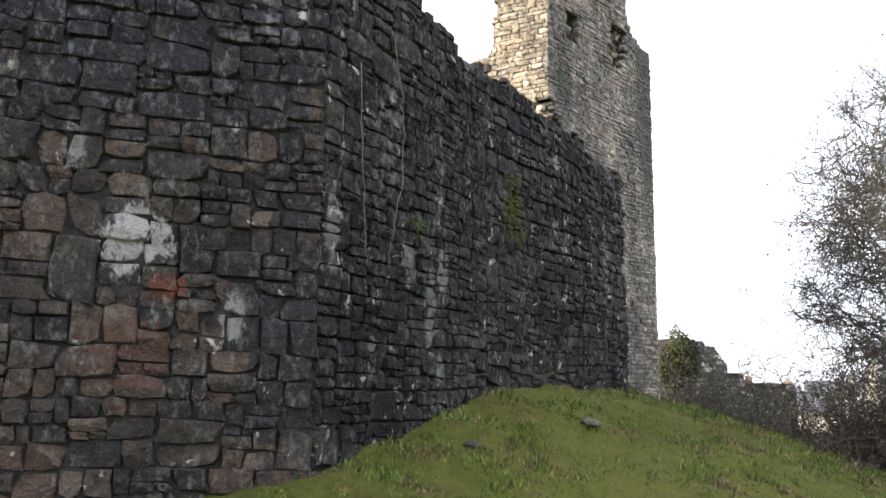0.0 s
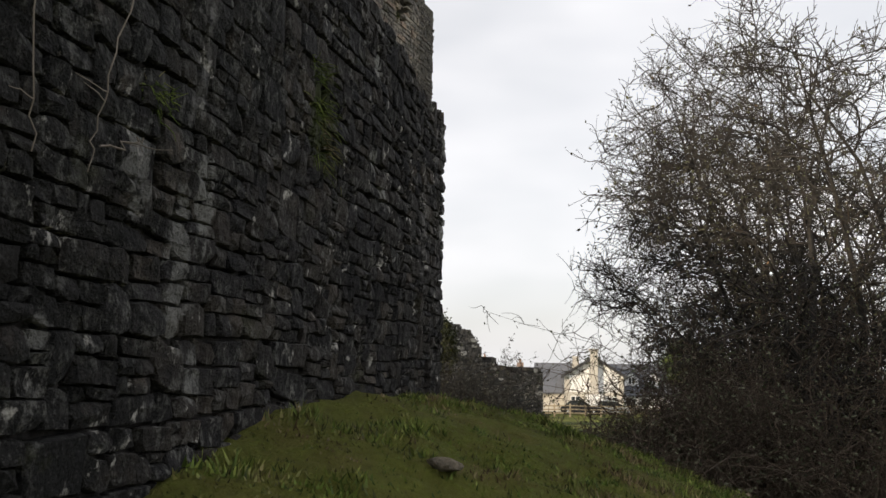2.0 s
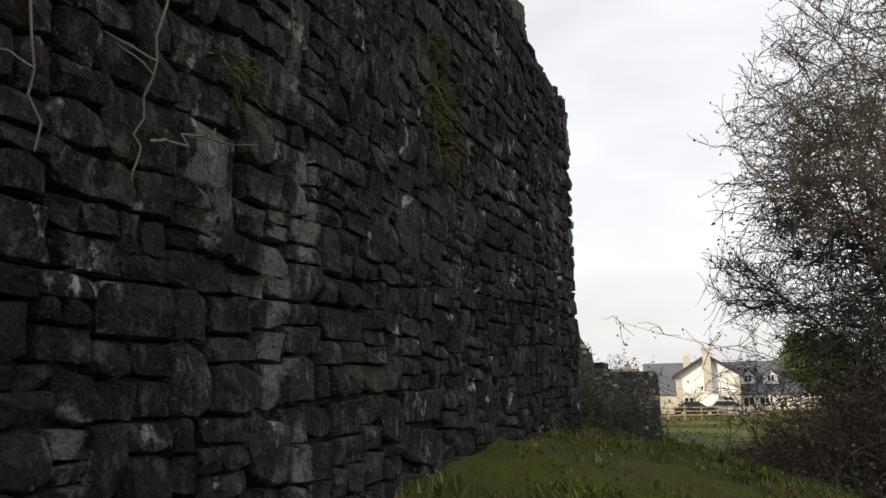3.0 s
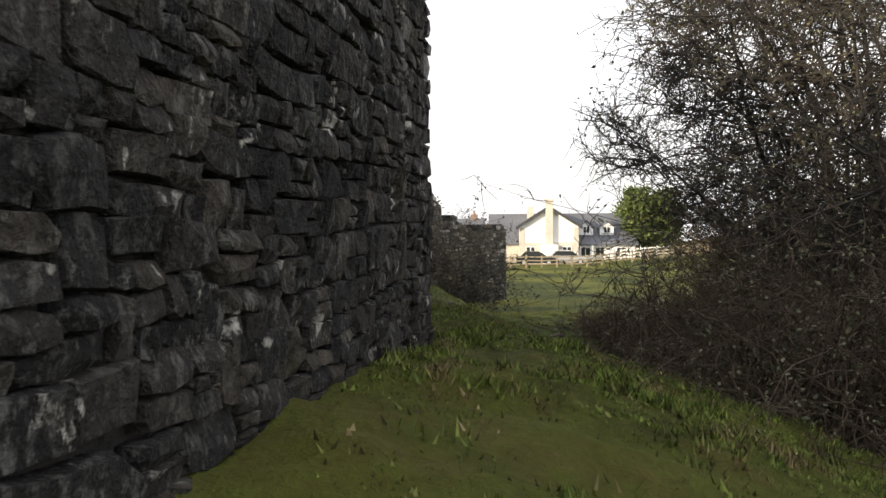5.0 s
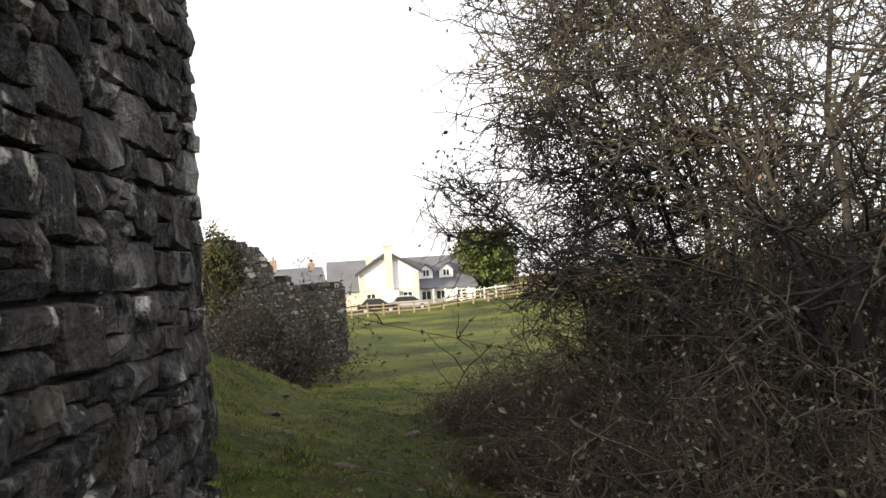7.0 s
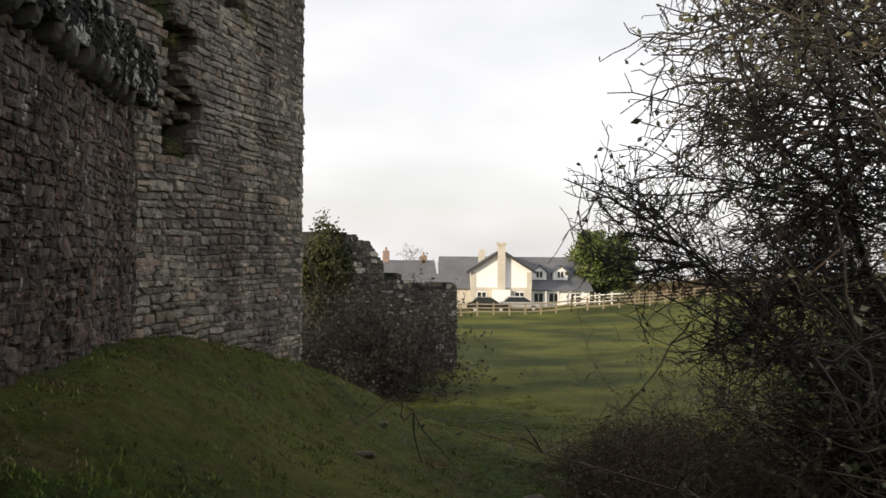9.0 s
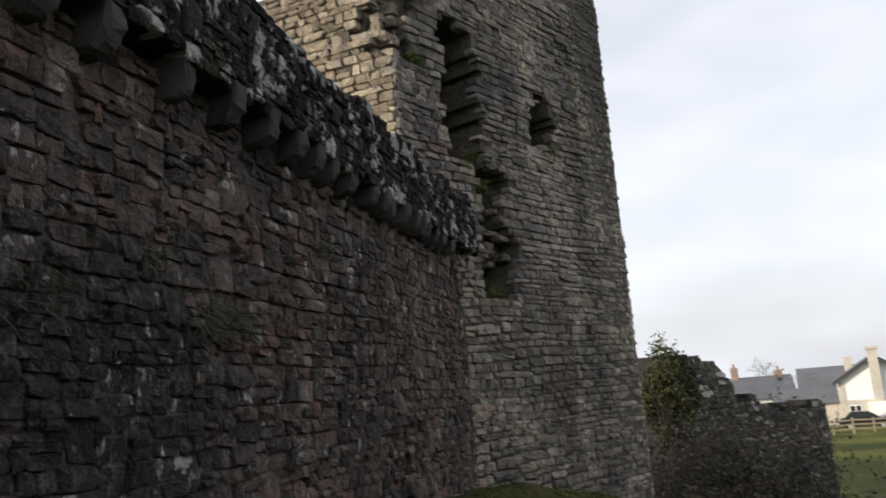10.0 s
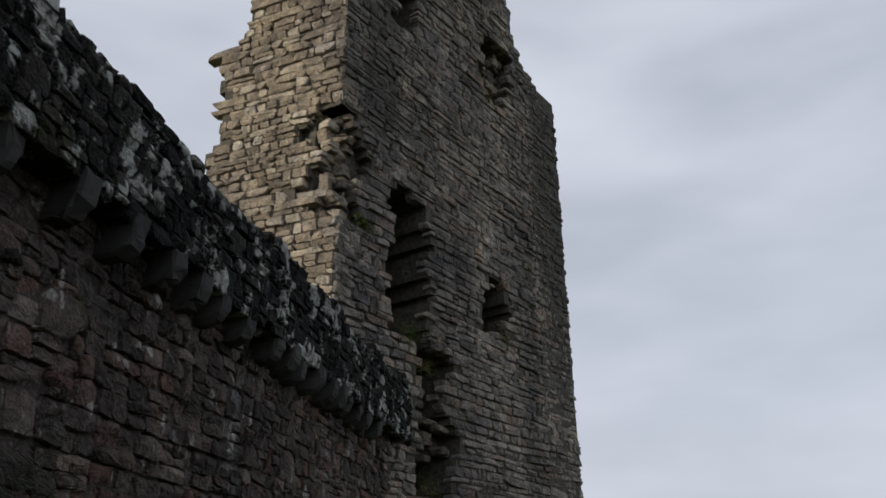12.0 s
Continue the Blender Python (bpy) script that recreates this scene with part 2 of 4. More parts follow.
def part(name, bm, material, parent=None, label=""):
    me = bpy.data.meshes.new(name)
    bm.to_mesh(me)
    bm.free()
    me.materials.append(material)
    ob = new(name, me)
    if parent:
        ob.parent = parent
    return tagged(ob, label)


def add_box(bm, lo, hi, m=None, bevel=0.0):
    lo, hi = Vector(lo), Vector(hi)
    c, s = (lo + hi) / 2, hi - lo
    mat = Matrix.Translation(c) @ Matrix.Diagonal((*s, 1))
    r = bmesh.ops.create_cube(bm, size=1, matrix=(m or Matrix()) @ mat)
    if bevel:
        bmesh.ops.bevel(bm, geom=list({e for v in r["verts"] for e in v.link_edges}), offset=bevel, segments=1, affect="EDGES")
    return r["verts"]


def box_part(name, lo, hi, material, parent, bevel=0.0, m=None, label=""):
    bm = bmesh.new()
    add_box(bm, lo, hi, m, bevel)
    return part(name, bm, material, parent, label)


def add_prism(bm, outline, y0, y1, m=None):
    """An upright outline in x and z, drawn out from y0 to y1."""
    m = m or Matrix()
    a = [bm.verts.new(m @ Vector((x, y0, z))) for x, z in outline]
    b = [bm.verts.new(m @ Vector((x, y1, z))) for x, z in outline]
    bm.faces.new(a)
    bm.faces.new(b[::-1])
    for i in range(len(a)):
        j = (i + 1) % len(a)
        bm.faces.new((a[j], a[i], b[i], b[j]))
    bmesh.ops.recalc_face_normals(bm, faces=bm.faces)


class Face:
    """The plane of a wall: u runs along it, n out of it."""

    def __init__(self, start, end):
        self.p, self.q = np.array(start, float), np.array(end, float)
        self.length = float(np.linalg.norm(self.q - self.p))
        self.d = (self.q - self.p) / self.length
        self.n = np.array((self.d[1], -self.d[0]))

    def at(self, u, n, z):
        u, n, z = np.broadcast_arrays(np.asarray(u, float), np.asarray(n, float), np.asarray(z, float))
        xy = self.p + u[..., None] * self.d + n[..., None] * self.n
        return np.concatenate([xy, z[..., None]], -1)

    def stand(self, u, n, z):
        """A pose with x along the wall, y into it and z up."""
        o = self.at(u, n, z)
        m = Matrix.Identity(4)
        m.col[0][:3] = (*self.d, 0)
        m.col[1][:3] = (*-self.n, 0)
        m.col[2][:3] = (0, 0, 1)
        m.translation = o
        return m


def unit_stones(count, seed, back=0.14, bulge=0.012):
    """Rough stones one unit wide and high each way from the middle, their depth in metres."""
    rng = np.random.default_rng(seed)
    corner = np.array([(-1, -1), (0, -1), (1, -1), (1, 0), (1, 1), (0, 1), (-1, 1), (-1, 0)], float)
    out = []
    for _ in range(count):
        o = corner * (1 - rng.uniform(0, 0.13, (8, 1)) * (np.abs(corner).sum(1, keepdims=True) > 1.5)) + rng.normal(0, 0.085, (8, 2)) + rng.normal(0, 0.09) * corner[:, ::-1] * np.array((1, 0.6))
        tilt = rng.normal(0, 0.007, 2)
        rings = []
        for scale, depth in ((1.0, -back), (1.0, -0.014), (0.9, bulge * 0.7)):
            r = o * scale
            dd = depth + (0 if depth == -back else 1) * (r @ tilt + rng.normal(0, 0.006, 8))
            rings.append(np.stack([r[:, 0], -dd, r[:, 1]], 1))
        centre = np.array([[rng.normal(0, 0.15), -(bulge + rng.normal(0, 0.008)), rng.normal(0, 0.15)]])
        out.append(np.concatenate(rings + [centre]))
    faces = []
    for k in range(2):
        for i in range(8):
            j = (i + 1) % 8
            faces.append((k * 8 + i, k * 8 + j, k * 8 + 8 + j, k * 8 + 8 + i))
    faces += [(16 + i, 16 + (i + 1) % 8, 24) for i in range(8)]
    return out, faces


STONES, STONE_FACES = unit_stones(14, 5)


def lay_courses(length, low, high, height, width, seed, split=0.25, gap=0.0035, u0=0.0, keep=None, wave=0.05):
    """Stones of uneven courses: rows of (u, z, half width, half height)."""
    rng = np.random.default_rng(seed)
    zs = [low(u) for u in np.linspace(u0, length, 30)]
    ze = [high(u) for u in np.linspace(u0, length, 30)]
    z, out, row = min(zs) - 0.1, [], 0
    while z < max(ze):
        h = height * rng.uniform(0.68, 1.4)
        u = u0 - rng.uniform(0, width)
        while u < length:
            w = width * (0.42 + rng.gamma(1.7, 0.38))
            a, e = max(u, u0), min(u + w, length)
            if e - a > 0.06:
                lift = wave * (math.sin(0.9 * a + row * 0.35 + seed) + 0.6 * math.sin(2.3 * a + 0.21 * row * 2))
                cells = [(z, h)]
                if rng.random() < split and h > 0.12:
                    k = rng.uniform(0.38, 0.62)
                    cells = [(z, h * k), (z + h * k, h * (1 - k))]
                for zz, hh in cells:
                    uc, zc = (a + e) / 2, zz + hh / 2 + lift
                    if zc + hh * 0.35 < high(uc) and zc + hh / 2 > low(uc) - 0.05 and (keep is None or keep(uc, zc)):
                        out.append((uc, zc, (e - a) / 2 - gap, hh / 2 - gap))
            u += w
        z += h
        row += 1
    return out


def lay_rubble(length, low, high, size, seed, block=0.27, gap=0.0015, u0=0.0, keep=None, wave=0.03, long=1.5):
    """Random rubble: rough lifts cut at random into large and small stones: rows of (u, z, half width, half height)."""
    rng = np.random.default_rng(seed)
    spots = np.linspace(u0, length, 30)
    z, top, out, row = min(low(u) for u in spots) - 0.1, max(high(u) for u in spots), [], 0

    def cut(u, v, w, h):
        area = size * size * long
        if w * h < area * (0.4 + rng.gamma(1.3, 0.8)) or min(w, h) < 0.07:
            if w < 3.2 * h:
                return [(u, v, w, h)]
        k = rng.uniform(0.34, 0.66)
        if w > h * rng.uniform(1.2, 2.2):
            return cut(u, v, w * k, h) + cut(u + w * k, v, w * (1 - k), h)
        return cut(u, v, w, h * k) + cut(u, v + h * k, w, h * (1 - k))

    while z < top:
        h = block * rng.uniform(0.7, 1.3)
        u = u0 - rng.uniform(0, block)
        while u < length:
            w = block * rng.uniform(0.8, 2.3)
            a, e = max(u, u0), min(u + w, length)
            u += w
            if e - a < 0.05:
                continue
            for cu, cv, cw, ch in cut(a, z, e - a, h):
                lift = wave * (math.sin(0.9 * cu + row * 0.35 + seed) + 0.6 * math.sin(2.3 * cu + 0.42 * row))
                uc, zc = cu + cw / 2, cv + ch / 2 + lift
                if zc + ch * 0.35 < high(uc) and zc + ch / 2 > low(uc) - 0.05 and (keep is None or keep(uc, zc)):
                    out.append((uc, zc, cw / 2 - gap, ch / 2 - gap))
        z += h
        row += 1
    return out


def set_stones(face, cells, material, parent, seed, proud=0.0, stretch=None, name="stone", uneven=0.01, limit=300):
    """Stones of a wall: those within a stretch of it as parts, the rest joined."""
    rng = np.random.default_rng(seed)
    meshes = []
    for v in STONES:
        me = bpy.data.meshes.new(name)
        me.from_pydata([tuple(p) for p in v], [], STONE_FACES)
        me.materials.append(material)
        meshes.append(me)
    verts, faces, made, k = [], [], 0, 0
    F = np.array([list(f) + [-1] * (4 - len(f)) for f in STONE_FACES])
    for u, z, hw, hh in cells:
        i = int(rng.integers(len(STONES)))
        n = proud + rng.normal(0, uneven)
        spin = radians(rng.normal(0, 1.6))
        if stretch and made < limit and stretch[0] < u < stretch[1] and stretch[2] < z < stretch[3]:
            ob = new(name, meshes[i])
            ob.parent = parent
            ob.matrix_basis = face.stand(u, n, z) @ Matrix.Rotation(spin, 4, "Y") @ Matrix.Diagonal((hw, 1, hh, 1))
            made += 1
            continue
        v = STONES[i] * (hw, 1, hh)
        c, s = math.cos(spin), math.sin(spin)
        verts.append(face.at(u + v[:, 0] * c + v[:, 2] * s, n - v[:, 1], z - v[:, 0] * s + v[:, 2] * c))
        f = F.copy()
        f[f >= 0] += k
        faces.append(f)
        k += len(v)
    if verts:
        allf = [tuple(int(x) for x in f if x >= 0) for f in np.concatenate(faces)]
        ob = mesh_object(name + "_rest", np.concatenate(verts), allf, material, parent)
        tagged(ob, kind="stuff")


def masonry(name, face, low, high, thick, material, parent=None, keep=None, cell=(0.16, 0.14), u0=0.0, length=None, setback=0.026):
    """The core of a wall as a solid of small blocks, so that broken edges and openings are stepped."""
    length = length or face.length
    nu = max(1, round((length - u0) / cell[0]))
    du = (length - u0) / nu
    us = u0 + du * np.arange(nu + 1)
    z0 = min(low(u) for u in us) - 0.3
    nz = max(1, math.ceil((max(high(u) for u in us) - z0) / cell[1]))
    zs = z0 + cell[1] * np.arange(nz + 1)
    full = np.zeros((nu + 2, nz + 2), bool)
    for i in range(nu):
        uc = (us[i] + us[i + 1]) / 2
        top = high(uc) - 0.03
        for j in range(nz):
            zc = (zs[j] + zs[j + 1]) / 2
            full[i + 1, j + 1] = zc < top and (keep is None or keep(uc, zc))
    index, verts, faces = {}, [], []

    def vert(i, j, back):
        key = (i, j, back)
        if key not in index:
            index[key] = len(verts)
            w = noise.noise((i * 0.7, j * 0.7, 3.1 * len(name))) * 0.02
            verts.append(face.at(us[i], -(thick if back else setback) + w, zs[j]))
        return index[key]

    for i in range(nu):
        for j in range(nz):
            if not full[i + 1, j + 1]:
                continue
            a, b, c, d = (i, j), (i + 1, j), (i + 1, j + 1), (i, j + 1)
            faces.append([vert(*p, 0) for p in (a, b, c, d)])
            faces.append([vert(*p, 1) for p in (d, c, b, a)])
            for (p, q), (x, y) in (((b, a), (i + 1, j)), ((c, b), (i + 2, j + 1)), ((d, c), (i + 1, j + 2)), ((a, d), (i, j + 1))):
                if not full[x, y]:
                    faces.append([vert(*p, 0), vert(*q, 0), vert(*q, 1), vert(*p, 1)])
    return mesh_object(name, verts, faces, material, parent)


def curve_of(points):
    xs, ys = zip(*points)
    return lambda u: float(np.interp(u, xs, ys))


# ---------------------------------------------------------------- ground
RISE = ((-60, 0.6), (-6, 0.9), (2.5, 1.2), (4.8, 1.32), (6.7, 1.62), (8.6, 1.98), (9.6, 2.25), (11.6, 2.52), (13, 2.55), (14, 2.5), (17, 2.1), (19.5, 1.75), (22.4, 1.35), (27, 0.9), (33, 0.25), (44, -0.4), (60, -1.1), (90, -1.75), (130, -2.6), (400, -14), (1500, -60))
CASTLE = ((-60, -18.0), (3.9, -4.0), (7.16, 1.02), (13.12, 2.57), (13.23, 0.8), (23.0, 0.9), (26.9, 2.6), (28.0, 2.0), (36, 3.0), (60, 3.0))
rise_y, rise_z = zip(*RISE)
castle_y, castle_x = zip(*CASTLE)
table_y = np.arange(-100, 1501, 0.1)
RISE_TABLE = [float(v) for v in sum(np.interp(table_y + k, rise_y, rise_z) for k in (-1.6, -0.8, 0, 0.8, 1.6)) / 5]
FOOT = ((-6, 0.9), (2.5, 1.45), (7.5, 2.19), (9.0, 2.56), (10.2, 2.74), (11.2, 2.72), (13.2, 2.5), (15, 2.85), (17.4, 3.2), (21.6, 3.14), (23.4, 2.98), (24.6, 2.67), (26, 2.25), (27, 1.96), (29.5, 1.0), (33, 0.3), (60, -1.1))
FOOT_TABLE = [float(v) for v in np.interp(table_y, [p[0] for p in FOOT], [p[1] for p in FOOT])]
CASTLE_TABLE = [float(v) for v in np.interp(table_y, castle_y, castle_x)]


def smooth(t):
    t = max(0.0, min(1.0, t))
    return t * t * (3 - 2 * t)


def ground_z(x, y):
    k = (min(max(y, -99.0), 1499.0) + 100) * 10
    i = int(k)
    z = RISE_TABLE[i] + (RISE_TABLE[i + 1] - RISE_TABLE[i]) * (k - i)
    side = x - (CASTLE_TABLE[i] + (CASTLE_TABLE[i + 1] - CASTLE_TABLE[i]) * (k - i))
    if y < 60:
        width = 0.9 + 2.4 * smooth((y - 13) / 4)
        z += (FOOT_TABLE[i] - z) * math.exp(-max(0.0, side) ** 2 / width)
        east = max(0.0, min(x - 3.3, 4.5)) * smooth((y - 3) / 6) * (1 - smooth((y - 15) / 9))
        z -= 0.3 * east
        z -= 0.08 * max(0.0, min(x - 4.0, 6.0)) * (1 - smooth((y - 22) / 14))
    z += 0.06 * max(0.0, x - 24) * smooth((y - 30) / 40) * (1 - smooth((y - 140) / 200)) * (1 if x < 90 else 90 / x)
    z += 0.05 * noise.noise((x * 0.6, y * 0.6, 0)) + 0.12 * noise.noise((x * 0.14, y * 0.14, 4)) + 0.065 * noise.noise((x * 2.3, y * 2.3, 9)) + 0.045 * noise.noise((x * 5.0, y * 5.0, 2))
    return z


GRASS = None


def grass_material():
    m, n, l, b = nodes_of("rough_grass", 0.9, 0.0, 0.15)
    pos = n.new("ShaderNodeNewGeometry").outputs["Position"]
    fine = noise_at(n, l, pos, 22.0, 6.0, 0.75)
    mid = noise_at(n, l, pos, 2.6, 5.0, 0.7)
    big = noise_at(n, l, pos, 0.13, 4.0, 0.6)
    col = ramp(n, l, fine, [(0.28, (0.014, 0.021, 0.006)), (0.55, (0.044, 0.068, 0.01)), (0.8, (0.1, 0.125, 0.024))])
    col = mix(n, l, calc(n, l, "MULTIPLY", step(n, l, mid, 0.49, 0.62), 0.72), col, mix(n, l, fine, (0.035, 0.024, 0.012), (0.12, 0.09, 0.045)))
    tussock = noise_at(n, l, pos, 7.5, 4.0, 0.65)
    col = mix(n, l, 0.85, col, ramp(n, l, tussock, [(0.36, (0.3, 0.3, 0.32)), (0.52, (1.0, 1.0, 1.0)), (0.68, (1.6, 1.55, 1.4))]), "MULTIPLY")
    col = mix(n, l, calc(n, l, "MULTIPLY", step(n, l, big, 0.4, 0.65), 0.5), col, (0.25, 0.25, 0.05))
    l.new(col, b.inputs["Base Color"])
    bump(n, l, b, calc(n, l, "ADD", calc(n, l, "ADD", fine, mid), calc(n, l, "MULTIPLY", tussock, 1.5)), 1.0, 0.08)
    return m


GRASS = grass_material()


def build_ground():
    def axis(knots):
        out = []
        for (a, b, s) in knots:
            out += list(np.arange(a, b, s))
        return out + [knots[-1][1]]
    xs = axis([(-1500, -200, 260), (-200, -30, 17), (-30, -4, 1.6), (-4, 0, 0.4), (0, 6.4, 0.12), (6.4, 12, 0.3), (12, 40, 1.4), (40, 200, 10), (200, 1500, 200)])
    ys = axis([(-600, -60, 90), (-60, -4, 3), (-4, 4, 0.3), (4, 24, 0.12), (24, 32, 0.3), (32, 70, 1.3), (70, 140, 5), (140, 400, 26), (400, 1500, 200)])
    verts = [(x, y, ground_z(x, y)) for y in ys for x in xs]
    w = len(xs)
    faces = [(j * w + i, j * w + i + 1, (j + 1) * w + i + 1, (j + 1) * w + i) for j in range(len(ys) - 1) for i in range(w - 1)]
    ob = mesh_object("ground", verts, faces, GRASS, None, True)
    tagged(ob, "rough green and brown grass sloping past the castle", "grass", kind="structure")


build_ground()

# ---------------------------------------------------------------- castle walls
A2 = Face((1.02, 7.16), (2.545, 13.04))
A1 = Face((-4.04, 3.94), (1.02, 7.16))
B = Face((0.68, 13.3), (0.68, 23.0))
BP = Face((0.86, 13.3), (0.86, 23.0))
T = Face((0.27, 21.80), (2.62, 26.87))
TE = Face((-1.90, 22.29), (0.27, 21.80))


def jag(seed, size, pitch=0.45):
    rng = np.random.default_rng(seed)
    steps = rng.uniform(-size, size, 400)
    return lambda u: float(steps[int((u + 50) / pitch) % 400])


def wall_top(points, seed, size=0.07):
    c, j = curve_of(points), jag(seed, size)
    return lambda u: c(u) + j(u)


def setting(name, label, category="castle wall"):
    ob = new(name)
    return tagged(ob, label, category, kind="structure")


a2_top = wall_top([(0, 5.8), (0.9, 5.76), (1.6, 5.64), (2.7, 5.54), (5.0, 5.38), (6.4, 5.29)], 3)
a2_low = lambda u: 1.6 + 0.1 * u
wall = setting("wall_dark_curtain", "tall dark weathered rubble stone curtain wall with pale lichen spots")
slit = lambda u, z: not (5.41 < u < 5.55 and z < 2.95) and not (5.86 < u < 5.93 and 2.85 < z < 3.2)
masonry("core", A2, a2_low, a2_top, 1.2, MORTAR_DARK, wall, keep=slit, cell=(0.1, 0.1), setback=0.05)
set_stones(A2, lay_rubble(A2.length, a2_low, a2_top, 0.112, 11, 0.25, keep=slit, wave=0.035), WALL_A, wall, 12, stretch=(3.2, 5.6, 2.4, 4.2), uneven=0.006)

a1_top = wall_top([(0, 5.7), (6.0, 5.7)], 4)
a1_low = lambda u: 0.3 + 0.2 * u
putlog = lambda u, z: not (5.2 < u < 5.28 and 3.71 < z < 3.85)
wall = setting("wall_brown_corner", "brown and black stone wall with lime-stained patches")
masonry("core", A1, a1_low, a1_top, 1.2, MORTAR_DARK, wall, keep=putlog, cell=(0.07, 0.08), setback=0.026)
set_stones(A1, lay_rubble(A1.length, a1_low, a1_top, 0.15, 21, 0.32, keep=putlog, wave=0.03), WALL_K, wall, 22, stretch=(3.6, 6.0, 1.6, 5.4), uneven=0.012)

# unseen wall, added to stop low sun reaching the near grass
A0 = Face((-14.0, -2.4), (-4.04, 3.94))
wall = setting("wall_sun_block", "unseen plain wall added to keep the sun off the grass")
masonry("core", A0, lambda u: 0.2, lambda u: 5.7, 1.2, MORTAR_DARK, wall, cell=(0.5, 0.5))

RET = Face((2.545, 13.04), (0.68, 13.6))
wall = setting("wall_return", "dark stone end of the curtain wall")
masonry("core", RET, lambda u: 2.0, lambda u: 5.2, 0.6, MORTAR_DARK, wall, u0=0.25)
set_stones(RET, lay_courses(RET.length, lambda u: 2.0, lambda u: 5.2, 0.18, 0.27, 31), WALL_A, wall, 32)

b_low = lambda u: 1.9
b_top = wall_top([(0, 6.66), (2.6, 6.62), (3.6, 6.54), (6, 6.57), (9.7, 6.62)], 6, 0.06)
wall = setting("wall_corbelled", "reddish-grey coursed rubble wall below a corbelled parapet")
bhole = lambda u, z: not (3.0 < u < 3.13 and 5.36 < z < 5.5) and not (6.5 < u < 6.9 and 3.0 < z < 4.0 and abs(u - 6.7) < 0.04 + 0.12 * abs(math.sin(z * 9)))
masonry("core", B, b_low, lambda u: 5.98, 1.2, MORTAR_B, wall, keep=bhole, cell=(0.07, 0.07), setback=0.018)
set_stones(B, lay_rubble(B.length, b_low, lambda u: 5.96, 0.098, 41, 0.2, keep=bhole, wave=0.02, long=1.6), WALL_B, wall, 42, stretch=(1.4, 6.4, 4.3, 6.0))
masonry("parapet_core", BP, lambda u: 6.28, b_top, 1.1, MORTAR_DARK, wall, keep=lambda u, z: z > 5.98)
set_stones(BP, lay_rubble(BP.length, lambda u: 6.02, b_top, 0.085, 51, 0.16, wave=0.008), PARAPET, wall, 52, stretch=(0.5, 6.0, 5.9, 6.9), uneven=0.008)


def corbel(face, u, z, seed):
    rng = np.random.default_rng(seed)
    w, h, d = rng.uniform(0.1, 0.135), rng.uniform(0.2, 0.25), rng.uniform(0.15, 0.21)
    bm = bmesh.new()
    m = face.stand(u, 0.0, z) @ pose(0, 0, 0, 0, rng.normal(0, 3), rng.normal(0, 4))
    add_prism(bm, [(0.25, h), (-d, h), (-d, h * 0.45), (-d * 0.82, h * 0.15), (-d * 0.45, 0), (0.25, -0.02)], -w / 2, w / 2, m @ pose(0, 0, 0, 0, 0, 90))
    bmesh.ops.bevel(bm, geom=bm.edges[:], offset=0.018, segments=1, affect="EDGES")
    for v in bm.verts:
        v.co += Vector(rng.normal(0, 0.006, 3))
    return part("corbel", bm, CORBEL, wall)


CORBEL = plain_material("corbel_stone", (0.06, 0.057, 0.054), 0.9, 0, 0.55, 6.0, 0.2)
for k, u in enumerate((0.5, 0.9, 1.3, 1.72, 2.07, 2.45, 3.05, 3.51, 3.92, 4.34, 4.65, 4.91, 5.3, 5.78, 6.05, 6.29, 6.6, 6.95, 7.2, 7.46, 7.8, 8.1, 8.5)):
    corbel(B, u, 5.76, 300 + k)

t_top = wall_top([(0, 13.06), (0.7, 13.5), (1.2, 14.2), (1.8, 14.6), (2.83, 14.85), (3.25, 14.6), (4.04, 14.33), (4.34, 13.19), (4.78, 12.92), (5.58, 12.38)], 8, 0.09)


def t_scar(u, z):
    """Broken-out places of the front with a rough back."""
    if u < 0.45 + 0.18 * math.sin(z * 7) and 8.25 < z < 9.85:
        return True
    if 3.16 + 0.1 * math.sin(z * 5) < u < 3.85 + 0.3 * (z - 11.7) and 12.0 < z < 13.0:
        return True
    return 1.5 < u < 2.35 + 0.12 * math.sin(z * 6.5) - 0.12 * (z - 5.4) and 5.9 < z < 6.8


def t_keep(u, z):
    if 0.9 < u < 1.52 and 11.68 < z < 12.5:
        return False
    if 3.1 < u < 3.32 and 13.55 < z < 13.86:
        return False
    if 3.16 + 0.1 * math.sin(z * 5) < u < 3.85 + 0.3 * (z - 11.7) and 11.65 < z < 13.0:
        return False
    if 0.92 < u < 1.78 + 0.08 * math.sin(z * 9) and 7.2 < z < 8.75 + 0.45 * math.sqrt(max(0.0, 1 - ((u - 1.32) / 0.5) ** 2)):
        return False
    if 2.95 < u < 3.68 + 0.1 * math.sin(z * 11) and 7.75 < z < 8.4 + 0.25 * (abs(u - 3.4) < 0.2):
        return False
    if 1.5 < u < 2.35 + 0.12 * math.sin(z * 6.5) - 0.12 * (z - 5.4) and 5.4 < z < 7.2:
        return False
    if u < 0.45 + 0.18 * math.sin(z * 7) and 8.25 < z < 9.85:
        return False
    return True


